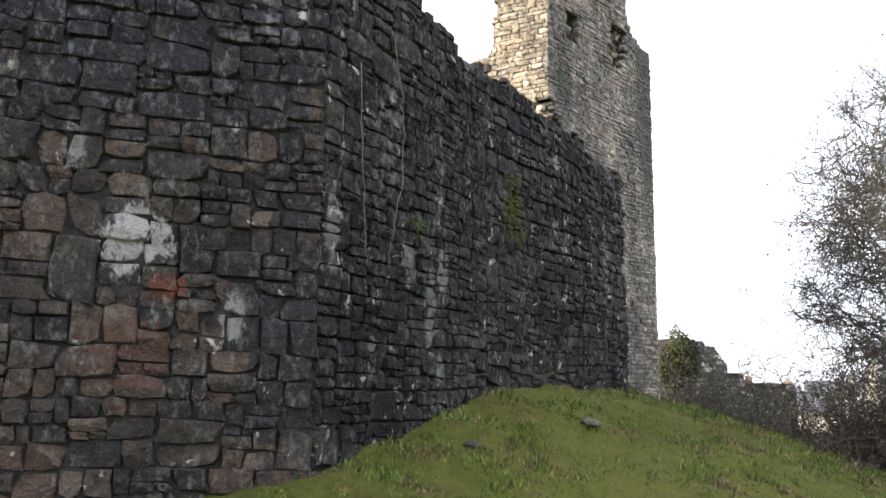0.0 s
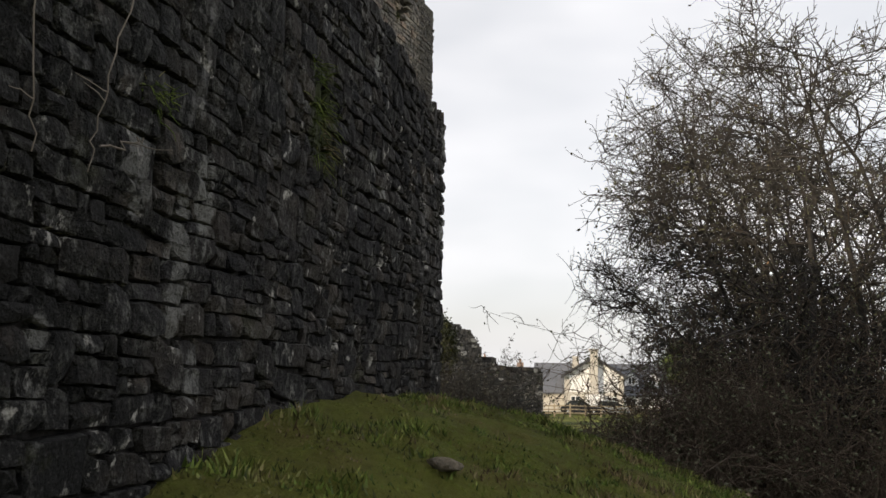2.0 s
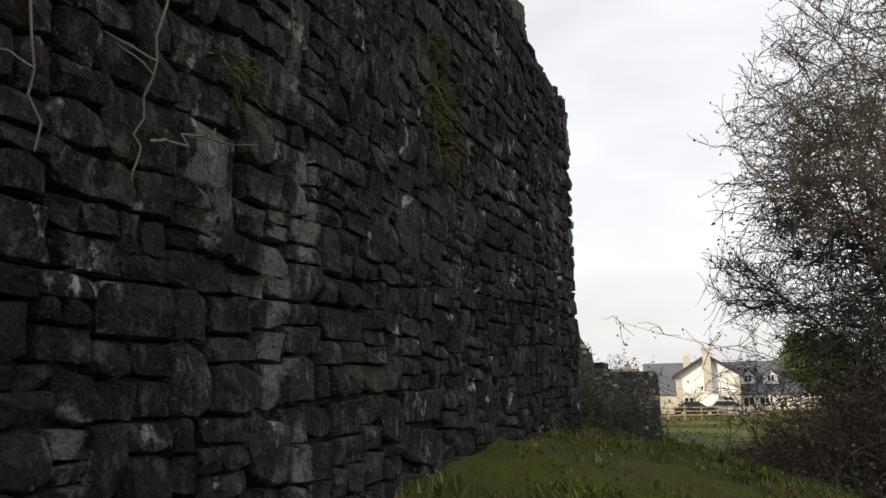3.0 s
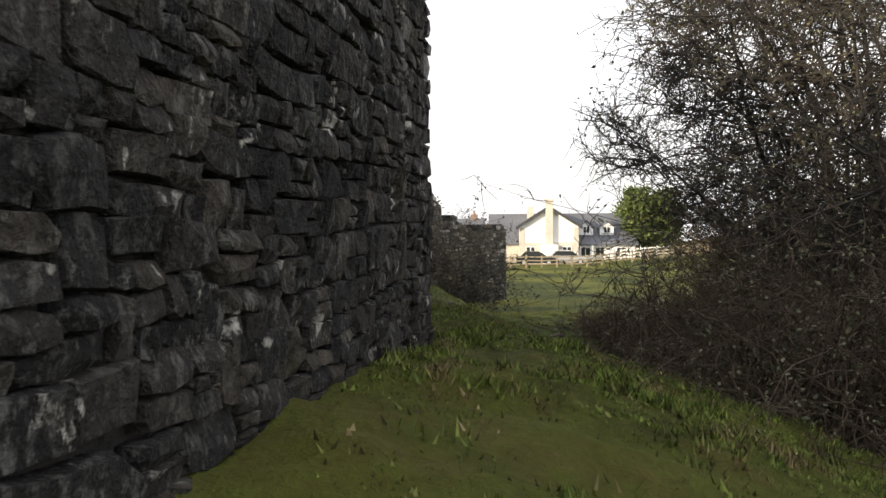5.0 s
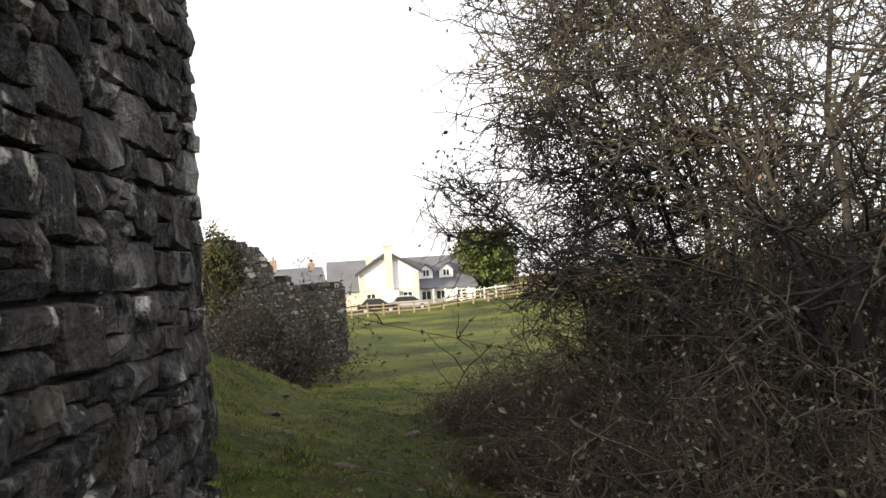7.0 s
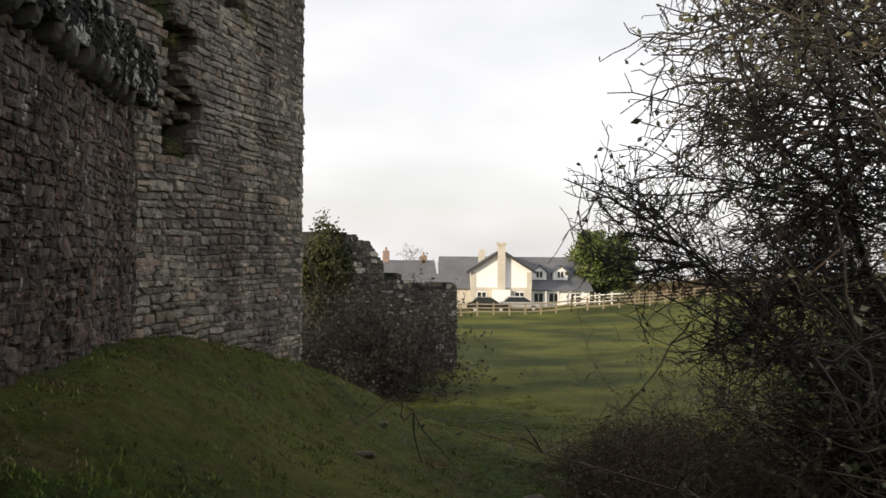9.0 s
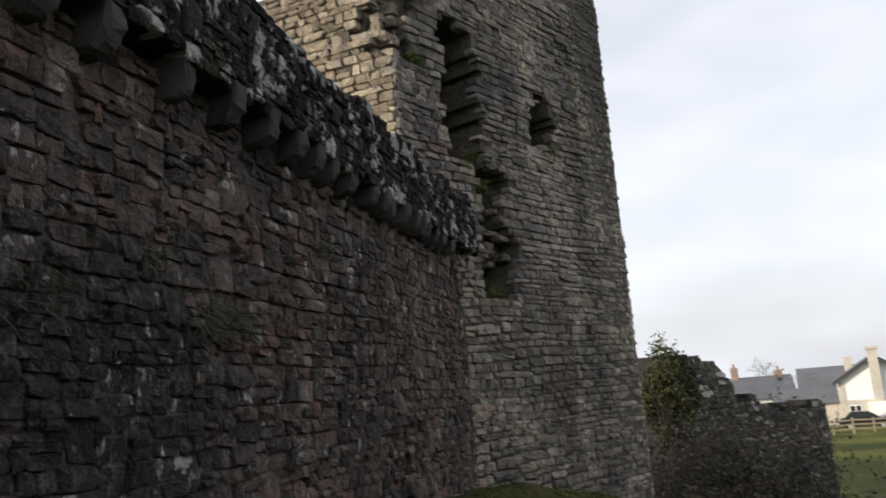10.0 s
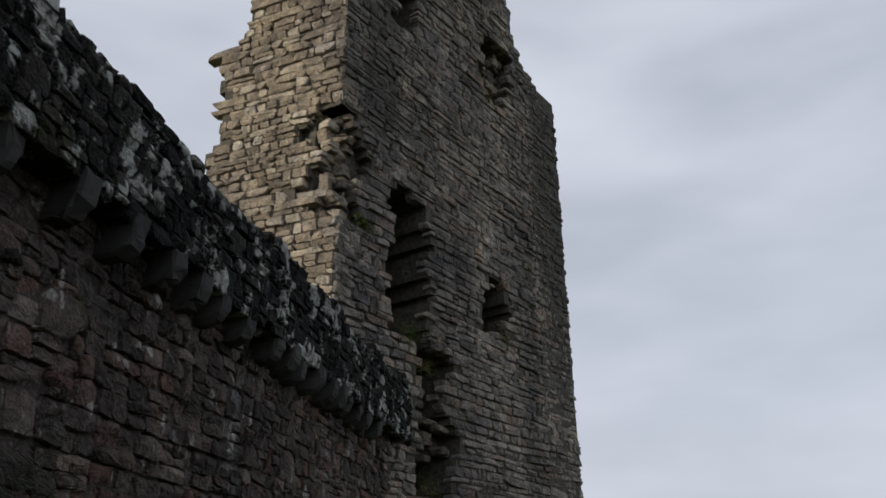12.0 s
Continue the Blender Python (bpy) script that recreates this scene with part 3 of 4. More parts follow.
tower = setting("tower", "tall ruined grey stone tower with empty windows", "tower")
masonry("core", T, lambda u: 1.2, t_top, 1.0, MORTAR_T, tower, keep=t_keep, cell=(0.1, 0.1))
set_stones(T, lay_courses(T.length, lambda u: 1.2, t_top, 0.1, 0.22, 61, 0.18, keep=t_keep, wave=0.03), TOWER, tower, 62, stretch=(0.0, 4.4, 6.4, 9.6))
masonry("scar_core", T, lambda u: 1.2, t_top, 0.95, MORTAR_T, tower, keep=t_scar, cell=(0.1, 0.1), setback=0.42)
set_stones(T, lay_courses(T.length, lambda u: 1.2, t_top, 0.13, 0.2, 64, 0.3, keep=t_scar), TOWER_END, tower, 65, proud=-0.3, uneven=0.09)
te_left = curve_of([(0, 2.0), (9.6, 2.0), (9.7, 1.85), (11.15, 1.85), (11.25, 1.6), (12.0, 1.52), (12.85, 1.45), (12.95, 0.95), (13.2, 0.9), (13.3, 0.1)])
te_jag = jag(9, 0.05, 0.22)


def te_keep(u, z):
    x = TE.length - u
    if x > te_left(z) + te_jag(z):
        return False
    return not (x < 0.45 + 0.18 * math.sin(z * 8 + 1) and 8.25 < z < 9.8)


def te_scar(u, z):
    x = TE.length - u
    return 0.12 < x < 0.45 + 0.18 * math.sin(z * 8 + 1) and 8.25 < z < 9.8


masonry("end_scar_core", TE, lambda u: 4.0, lambda u: 13.2, 0.9, MORTAR_T, tower, keep=te_scar, cell=(0.1, 0.1), setback=0.3)
set_stones(TE, lay_courses(TE.length, lambda u: 4.0, lambda u: 13.25, 0.12, 0.2, 74, 0.3, keep=te_scar), TOWER_END, tower, 75, proud=-0.2, uneven=0.08)
masonry("end_core", TE, lambda u: 4.0, lambda u: 13.2, 1.0, MORTAR_T, tower, keep=te_keep, cell=(0.1, 0.1))
set_stones(TE, lay_courses(TE.length, lambda u: 4.0, lambda u: 13.25, 0.115, 0.23, 71, 0.15, keep=te_keep, wave=0.0), TOWER_END, tower, 72, stretch=(0.0, 2.4, 6.0, 13.6))
T_FAR = Face((2.62, 26.87), (-0.4, 28.27))
T_BACK = Face((-0.4, 28.27), (-1.3, 22.6))
masonry("far_core", T_FAR, lambda u: 0.5, lambda u: 12.7, 1.0, MORTAR_T, tower, cell=(0.3, 0.3))
set_stones(T_FAR, lay_courses(T_FAR.length, lambda u: 0.5, lambda u: 12.7, 0.2, 0.35, 81), TOWER, tower, 82)
# unseen back wall, added so no daylight shows through the openings
masonry("back_core", T_BACK, lambda u: 4.0, lambda u: 10.6, 0.6, MORTAR_T, tower, cell=(0.3, 0.3))
# unseen slab across the inside, added to keep the window openings dark
bm = bmesh.new()
vs = [bm.verts.new((x, y, z)) for z in (10.3, 10.6) for x, y in ((-0.1, 22.8), (1.8, 26.6), (-0.2, 27.6), (-1.0, 23.0))]
bm.faces.new(vs[3::-1])
bm.faces.new(vs[4:])
for i in range(4):
    bm.faces.new((vs[i], vs[(i + 1) % 4], vs[4 + (i + 1) % 4], vs[4 + i]))
part("light_block_slab", bm, MORTAR_T, tower)

# ---------------------------------------------------------------- ruined wall beyond the tower
R = Face((3.0, 38.9), (8.42, 43.9))
r_top = wall_top([(0, 4.9), (0.8, 4.75), (2.1, 4.75), (2.6, 4.2), (3.2, 3.5), (3.9, 3.35), (4.2, 2.95), (7.4, 2.9)], 14, 0.14)
wall = setting("wall_ruin", "low broken dark rubble wall standing in the grass")
masonry("core", R, lambda u: -0.9, r_top, 1.1, MORTAR_DARK, wall, cell=(0.14, 0.14))
set_stones(R, lay_courses(R.length, lambda u: -0.9, r_top, 0.17, 0.26, 91, 0.2), RUIN, wall, 92, stretch=(4.2, 7.4, -1, 3.2))
R_END = Face((8.42, 43.9), (7.7, 44.75))
set_stones(R_END, lay_courses(R_END.length, lambda u: -0.9, lambda u: 2.85, 0.17, 0.26, 93), RUIN, wall, 94)


# ---------------------------------------------------------------- plants
def leaf_material(name, stops, rough=0.6):
    m, n, l, b = nodes_of(name, rough, 0.0, 0.3)
    geo = n.new("ShaderNodeNewGeometry")
    a = noise_at(n, l, geo.outputs["Position"], 1.3, 3.0)
    k = calc(n, l, "ADD", calc(n, l, "MULTIPLY", geo.outputs["Random Per Island"], 0.65), calc(n, l, "MULTIPLY", a, 0.45))
    l.new(ramp(n, l, k, stops), b.inputs["Base Color"])
    return m


BARK = plain_material("grey_bark", (0.035, 0.032, 0.029), 0.9, 0, 0.5, 18.0, 0.2)
TWIG = plain_material("dark_twig", (0.046, 0.041, 0.037), 0.85, 0, 0.45, 3.0, 0.25)
CANE = plain_material("brown_cane", (0.075, 0.055, 0.04), 0.8, 0, 0.5, 2.0, 0.3)
BUD = leaf_material("dry_leaf", [(0.15, (0.045, 0.042, 0.03)), (0.45, (0.085, 0.082, 0.05)), (0.8, (0.1, 0.108, 0.055)), (1.0, (0.2, 0.11, 0.065))])
BRAMBLE = leaf_material("bramble_leaf", [(0.1, (0.035, 0.04, 0.022)), (0.45, (0.07, 0.078, 0.042)), (0.8, (0.13, 0.135, 0.09)), (1.0, (0.16, 0.09, 0.05))])
RUSTY = leaf_material("dead_leaf", [(0.1, (0.05, 0.038, 0.024)), (0.6, (0.11, 0.078, 0.045)), (1.0, (0.22, 0.13, 0.065))])
YEW = leaf_material("evergreen_leaf", [(0.1, (0.03, 0.05, 0.014)), (0.5, (0.075, 0.11, 0.03)), (1.0, (0.15, 0.17, 0.05))])
IVY = leaf_material("ivy_leaf", [(0.1, (0.014, 0.018, 0.008)), (0.5, (0.035, 0.04, 0.013)), (1.0, (0.09, 0.09, 0.025))])
# leaf and twig of the dark shrub, its shade put into the colour
SHADE_LEAF = leaf_material("shade_dark_leaf", [(0.1, (0.008, 0.009, 0.007)), (0.6, (0.018, 0.019, 0.014)), (1.0, (0.035, 0.034, 0.022))])
SHADE_TWIG = plain_material("shade_dark_twig", (0.032, 0.029, 0.028), 0.9, 0, 0.4, 3.0, 0.1)


def tubes(name, lines, material, parent, sides=3, label=""):
    """Tapered stems: each line is a list of points with its radius at both ends."""
    verts, faces = [], []
    ring = [(math.cos(2 * math.pi * i / sides), math.sin(2 * math.pi * i / sides)) for i in range(sides)]
    for pts, r0, r1 in lines:
        pts = np.asarray(pts, float)
        k, n = len(verts), len(pts)
        t = np.gradient(pts, axis=0)
        t /= np.linalg.norm(t, axis=1, keepdims=True) + 1e-9
        ref = np.array((0.31, 0.87, 0.38)) if abs(t[0][2]) > 0.7 else np.array((0.1, 0.05, 0.99))
        a = np.cross(t, ref)
        a /= np.linalg.norm(a, axis=1, keepdims=True) + 1e-9
        b = np.cross(t, a)
        r = np.linspace(r0, r1, n)[:, None]
        for c, s in ring:
            verts.append(pts + r * (a * c + b * s))
        faces.append((n, sides))
    out, allv, off = [], [], 0
    i = 0
    for (n, sd) in faces:
        block = verts[i:i + sd]
        i += sd
        allv.append(np.concatenate(block))
        for s in range(sd):
            s2 = (s + 1) % sd
            for j in range(n - 1):
                out.append((off + s * n + j, off + s2 * n + j, off + s2 * n + j + 1, off + s * n + j + 1))
        off += n * sd
    ob = mesh_object(name, np.concatenate(allv), out, material, parent, True)
    return tagged(ob, label)


def leaves(name, places, size, material, parent, seed, label=""):
    """Small bent leaves of two triangles at the given places."""
    rng = np.random.default_rng(seed)
    p = np.asarray(places, float)
    n = len(p)
    a = rng.normal(size=(n, 3))
    a /= np.linalg.norm(a, axis=1, keepdims=True)
    b = np.cross(a, rng.normal(size=(n, 3)))
    b /= np.linalg.norm(b, axis=1, keepdims=True)
    s = size * rng.uniform(0.55, 1.3, (n, 1))
    c = np.cross(a, b)
    v = np.stack([p, p + a * s * 0.5 + b * s * 0.3, p + a * s + c * s * 0.15, p + a * s * 0.5 - b * s * 0.3], 1).reshape(-1, 3)
    f = [(4 * i, 4 * i + 1, 4 * i + 2, 4 * i + 3) for i in range(n)]
    ob = mesh_object(name, v, f, material, parent)
    return tagged(ob, label)


def branch(rng, start, way, length, steps, wobble, lift=0.0):
    pts = [np.array(start, float)]
    w = np.array(way, float)
    w /= np.linalg.norm(w)
    for _ in range(steps):
        w = w + rng.normal(0, wobble, 3) + (0, 0, lift)
        w /= np.linalg.norm(w)
        pts.append(pts[-1] + w * length / steps)
    return pts


def hawthorn(x, y, seed, height=7.0, spread=3.4, stems=9, limbs=13, subs=9, twigs=5, label="", category="tree", droop=0.0, name="hawthorn_tree", leaf=0.055, fine=1.0, low=0.56, full=0):
    """A many-stemmed thorn tree whose twigs fill a rounded, uneven crown."""
    rng = np.random.default_rng(seed)
    z = ground_z(x, y) - 0.1
    root = tagged(new(name), label, category)
    root.location = (x, y, z)
    mid_z, half = height * low, height * (1.02 - low)

    def inside(p, slack=1.0):
        a = math.atan2(p[1], p[0])
        k = 1 + 0.12 * math.sin(3 * a + seed) + 0.09 * math.sin(7 * a + p[2] * 1.7)
        k *= 0.6 + 0.4 * smooth((p[2] / height - 0.14) / 0.26)
        return (p[0] ** 2 + p[1] ** 2) / (spread * k) ** 2 + ((p[2] - mid_z) / half) ** 2 < slack

    big, mid, thin, tips = [], [], [], []
    for s in range(stems):
        ang = 2 * math.pi * s / stems + rng.normal(0, 0.3)
        lean = rng.uniform(0.05, 0.62) * spread / height * 1.6
        L = height * rng.uniform(0.78, 1.02) / math.sqrt(1 + lean * lean)
        stem = branch(rng, (rng.normal(0, 0.2), rng.normal(0, 0.2), 0), (math.cos(ang) * lean, math.sin(ang) * lean, 1.0), L, 9, 0.15)
        while len(stem) > 4 and not inside(stem[-1], 0.85):
            stem = stem[:-1]
        r = rng.uniform(0.04, 0.075)
        big.append((stem, r, 0.007))
        last = len(stem) - 1
        for k in range(limbs):
            f = (0.18 + 0.815 * rng.random() ** 0.92) * last
            i = int(f)
            p = stem[i] + (stem[i + 1] - stem[i]) * (f - i)
            out = math.atan2(p[1], p[0]) + rng.normal(0, 0.9)
            limb = branch(rng, p, (math.cos(out), math.sin(out), rng.uniform(-0.3, 0.8)), spread * rng.uniform(0.3, 0.85), 6, 0.22, -0.03)
            while len(limb) > 3 and not inside(limb[-1]):
                limb = limb[:-1]
            mid.append((limb, 0.017 * (1.2 - 0.5 * f / last), 0.005))
            n = len(limb) - 1
            for _ in range(subs):
                g = rng.uniform(0.1, 0.999) * n
                j = int(g)
                q = limb[j] + (limb[j + 1] - limb[j]) * (g - j)
                d = limb[j + 1] - limb[j]
                d = d / (np.linalg.norm(d) + 1e-6) + rng.normal(0, 0.8, 3)
                sub = branch(rng, q, d, rng.uniform(0.3, 0.95), 5, 0.28, droop)
                if not inside(sub[-1], 1.25):
                    continue
                thin.append((sub, 0.008 * fine, 0.004 * fine))
                for _ in range(twigs):
                    h = int(rng.integers(1, 5))
                    d2 = sub[h + 1] - sub[h]
                    tw = branch(rng, sub[h], d2 / (np.linalg.norm(d2) + 1e-6) + rng.normal(0, 0.9, 3), rng.uniform(0.1, 0.4), 3, 0.3, droop)
                    thin.append((tw, 0.0052 * fine, 0.003 * fine))
                    tips.extend(tw[1:1 + full] if full else [tw[-1]] if rng.random() < 0.6 else [])
    for line in big:
        tubes("trunk", [line], BARK, root, 6)
    tagged(tubes("branchwork", mid, TWIG, root, 4), kind="stuff")
    tagged(tubes("twig_tangle", thin, TWIG, root, 3), kind="stuff")
    tagged(leaves("foliage", tips, leaf, BUD, root, seed + 1), kind="stuff")
    return root


def bramble(x, y, seed, height=1.2, spread=1.1, canes=80, leaf_count=2500, leaf=BRAMBLE, cane=CANE, size=0.06, name="bramble_bush", label="tangled bramble bush with brown canes and dull leaves", category="bush"):
    rng = np.random.default_rng(seed)
    root = tagged(new(name), label, category, {"bramble_bush": "brambles on the slope", "hedge_bush": "hedge behind the fence"}.get(name, ""))
    z = ground_z(x, y) - 0.08
    root.location = (x, y, z)
    lines, spots = [], []
    for _ in range(canes):
        ang = rng.uniform(0, 2 * math.pi)
        p = np.array((rng.normal(0, spread * 0.4), rng.normal(0, spread * 0.4), 0))
        p[2] = ground_z(x + p[0], y + p[1]) - z - 0.12
        pts = branch(rng, p, (math.cos(ang) * 0.6, math.sin(ang) * 0.6, 1.0), height * rng.uniform(0.8, 1.7), 8, 0.2, -0.1)
        lines.append((pts, 0.006, 0.002))
        for j in range(3, 9):
            for _ in range(4):
                tw = branch(rng, pts[j], rng.normal(0, 1, 3), rng.uniform(0.12, 0.4), 3, 0.3)
                lines.append((tw, 0.0042, 0.0022))
                spots.extend(tw[1:])
    tagged(tubes("cane_tangle", lines, cane, root, 3), kind="stuff")
    pick = rng.integers(0, len(spots), leaf_count)
    tagged(leaves("foliage", np.array(spots)[pick] + rng.normal(0, 0.02, (leaf_count, 3)), size, leaf, root, seed + 5), kind="stuff")
    return root


def leafy(x, y, z0, seed, radii, count, size, material, name, label, category, stems=10, stem_mat=None):
    """A dense evergreen crown of many small leaf clumps on inner stems, uneven in outline."""
    rng = np.random.default_rng(seed)
    root = tagged(new(name), label, category)
    root.location = (x, y, z0)
    lines = []
    for s in range(stems):
        a = rng.uniform(0, 2 * math.pi)
        lines.append((branch(rng, (0, 0, 0), (math.cos(a) * 0.5, math.sin(a) * 0.5, 1), radii[2] * 1.5, 7, 0.16), 0.03 * radii[2], 0.01))
    tubes("trunk", lines, stem_mat or BARK, root, 5)
    lobes = rng.normal(0, 1, (110, 3))
    lobes /= np.linalg.norm(lobes, axis=1, keepdims=True)
    lobes *= rng.uniform(0.3, 1.0, (110, 1))
    pick = rng.integers(0, 110, count)
    p = lobes[pick] * 0.88 + rng.normal(0, 0.085, (count, 3))
    p = p * radii + (0, 0, radii[2])
    p[:, 2] = np.maximum(p[:, 2], 0.02)
    tagged(leaves("crown", p, size, material, root, seed + 1), kind="stuff")
    return root


hawthorn(8.8, 18.4, 103, 9.2, 3.7, stems=18, limbs=25, subs=12, twigs=5, low=0.47, label="bare winter hawthorn tree, dense tangle of dark twigs with shrivelled leaves")
hawthorn(7.6, 14.5, 131, 6.6, 2.65, stems=13, limbs=16, subs=9, twigs=5, low=0.5, full=2, leaf=0.036, label="smaller hawthorn thick with olive and brown leaves before the taller one")
hawthorn(10.8, 14.8, 137, 8.0, 2.7, stems=10, limbs=13, subs=9, twigs=4, label="bare hawthorn with dry brown leaves at the back of the thicket")
for k, (bx, by, bh, bs, rusty) in enumerate(((6.3, 17.6, 0.7, 0.6, 1), (6.5, 19.2, 0.5, 0.7, 1), (6.6, 21.9, 0.5, 0.8, 1), (7.4, 23.8, 0.5, 0.9, 1), (5.7, 14.7, 1.5, 0.6, 0), (8.2, 17.0, 2.2, 1.2, 0),
                                               (7.9, 20.4, 1.3, 1.1, 1), (8.3, 22.3, 1.2, 1.3, 1), (5.4, 13.4, 1.3, 0.6, 0), (8.8, 18.4, 2.6, 1.5, 0), (9.6, 20.5, 2.0, 1.5, 1), (6.5, 12.6, 1.9, 0.9, 0), (8.6, 25.2, 0.7, 1.1, 1),
                                               (7.0, 16.2, 2.2, 0.9, 0), (5.8, 18.3, 0.45, 0.6, 1), (8.6, 19.6, 2.4, 1.3, 1), (9.3, 22.4, 2.0, 1.4, 1), (9.9, 18.0, 2.8, 1.5, 0), (6.4, 14.0, 2.3, 0.8, 0), (6.1, 15.9, 1.3, 0.6, 1))):
    bramble(bx, by, 400 + k * 7, bh, bs, 90, 3200, RUSTY if rusty else BRAMBLE, CANE, 0.036,
            label="low tangle of dead rust-brown bracken and bramble" if rusty else "tangled bramble bush with brown canes and dull leaves")

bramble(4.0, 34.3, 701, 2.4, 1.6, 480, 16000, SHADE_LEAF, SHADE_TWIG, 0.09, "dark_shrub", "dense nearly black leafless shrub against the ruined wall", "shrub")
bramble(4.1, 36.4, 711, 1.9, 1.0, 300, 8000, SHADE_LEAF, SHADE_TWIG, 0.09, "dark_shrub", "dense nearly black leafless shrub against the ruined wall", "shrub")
leafy(3.2, 37.0, 2.0, 721, (0.9, 0.9, 1.7), 12000, 0.1, IVY, "ivy_mass", "yellow-green ivy mass on the broken wall end", "ivy")
leafy(36.3, 103.5, -0.8, 731, (5.2, 4.2, 4.2), 24000, 0.42, YEW, "evergreen_tree", "rounded green evergreen tree beside the house", "tree")


# ---------------------------------------------------------------- house beyond the field
RENDER_WHITE = plain_material("white_render", (0.82, 0.82, 0.82), 0.8, 0, 0.06)
HOUSE_STONE = plain_material("buff_house_stone", (0.5, 0.47, 0.42), 0.9, 0, 0.25, 2.5)
SLATE = plain_material("grey_slate", (0.11, 0.115, 0.13), 0.6, 0, 0.3, 3.0, 0.4)
TRIM = plain_material("dark_bargeboard", (0.05, 0.05, 0.055), 0.6)
FRAME_WHITE = plain_material("white_frame", (0.8, 0.8, 0.8), 0.5, 0, 0.05)
GLASS, gn, gl, gb = nodes_of("window_glass", 0.05, 0.0, 0.6)
gb.inputs["Base Color"].default_value = (0.03, 0.035, 0.04, 1)
POT = plain_material("clay_pot", (0.3, 0.2, 0.15), 0.8)
BRICK_RED = plain_material("red_brick", (0.3, 0.22, 0.18), 0.9, 0, 0.3, 3.0)


def window(parent, m, w, h):
    """A framed window in the plane y = 0, looking to -y."""
    bm = bmesh.new()
    for lo, hi in (((-w / 2, -0.06, 0), (-w / 2 + 0.09, 0.05, h)), ((w / 2 - 0.09, -0.06, 0), (w / 2, 0.05, h)), ((-w / 2, -0.06, h - 0.09), (w / 2, 0.05, h)), ((-w / 2, -0.1, -0.03), (w / 2, 0.05, 0.09)), ((-0.04, -0.06, 0), (0.04, 0.05, h))):
        add_box(bm, lo, hi, m)
    f = part("window", bm, FRAME_WHITE, parent)
    bm = bmesh.new()
    add_box(bm, (-w / 2 + 0.05, -0.02, 0.05), (w / 2 - 0.05, 0.03, h - 0.05), m)
    part("pane", bm, GLASS, f)


def roof_part(parent, m, half, z_eave, z_ridge, y0, y1, over=0.3, name="roof", material=None):
    """Two slopes over a ridge that runs along y."""
    bm = bmesh.new()
    k = (z_ridge - z_eave) / half
    x, z, t = half + over, z_eave - over * k, 0.16
    add_prism(bm, [(-x, z), (0, z_ridge), (x, z), (x, z + t), (0, z_ridge + t), (-x, z + t)], y0, y1, m)
    return part(name, bm, material or SLATE, parent)


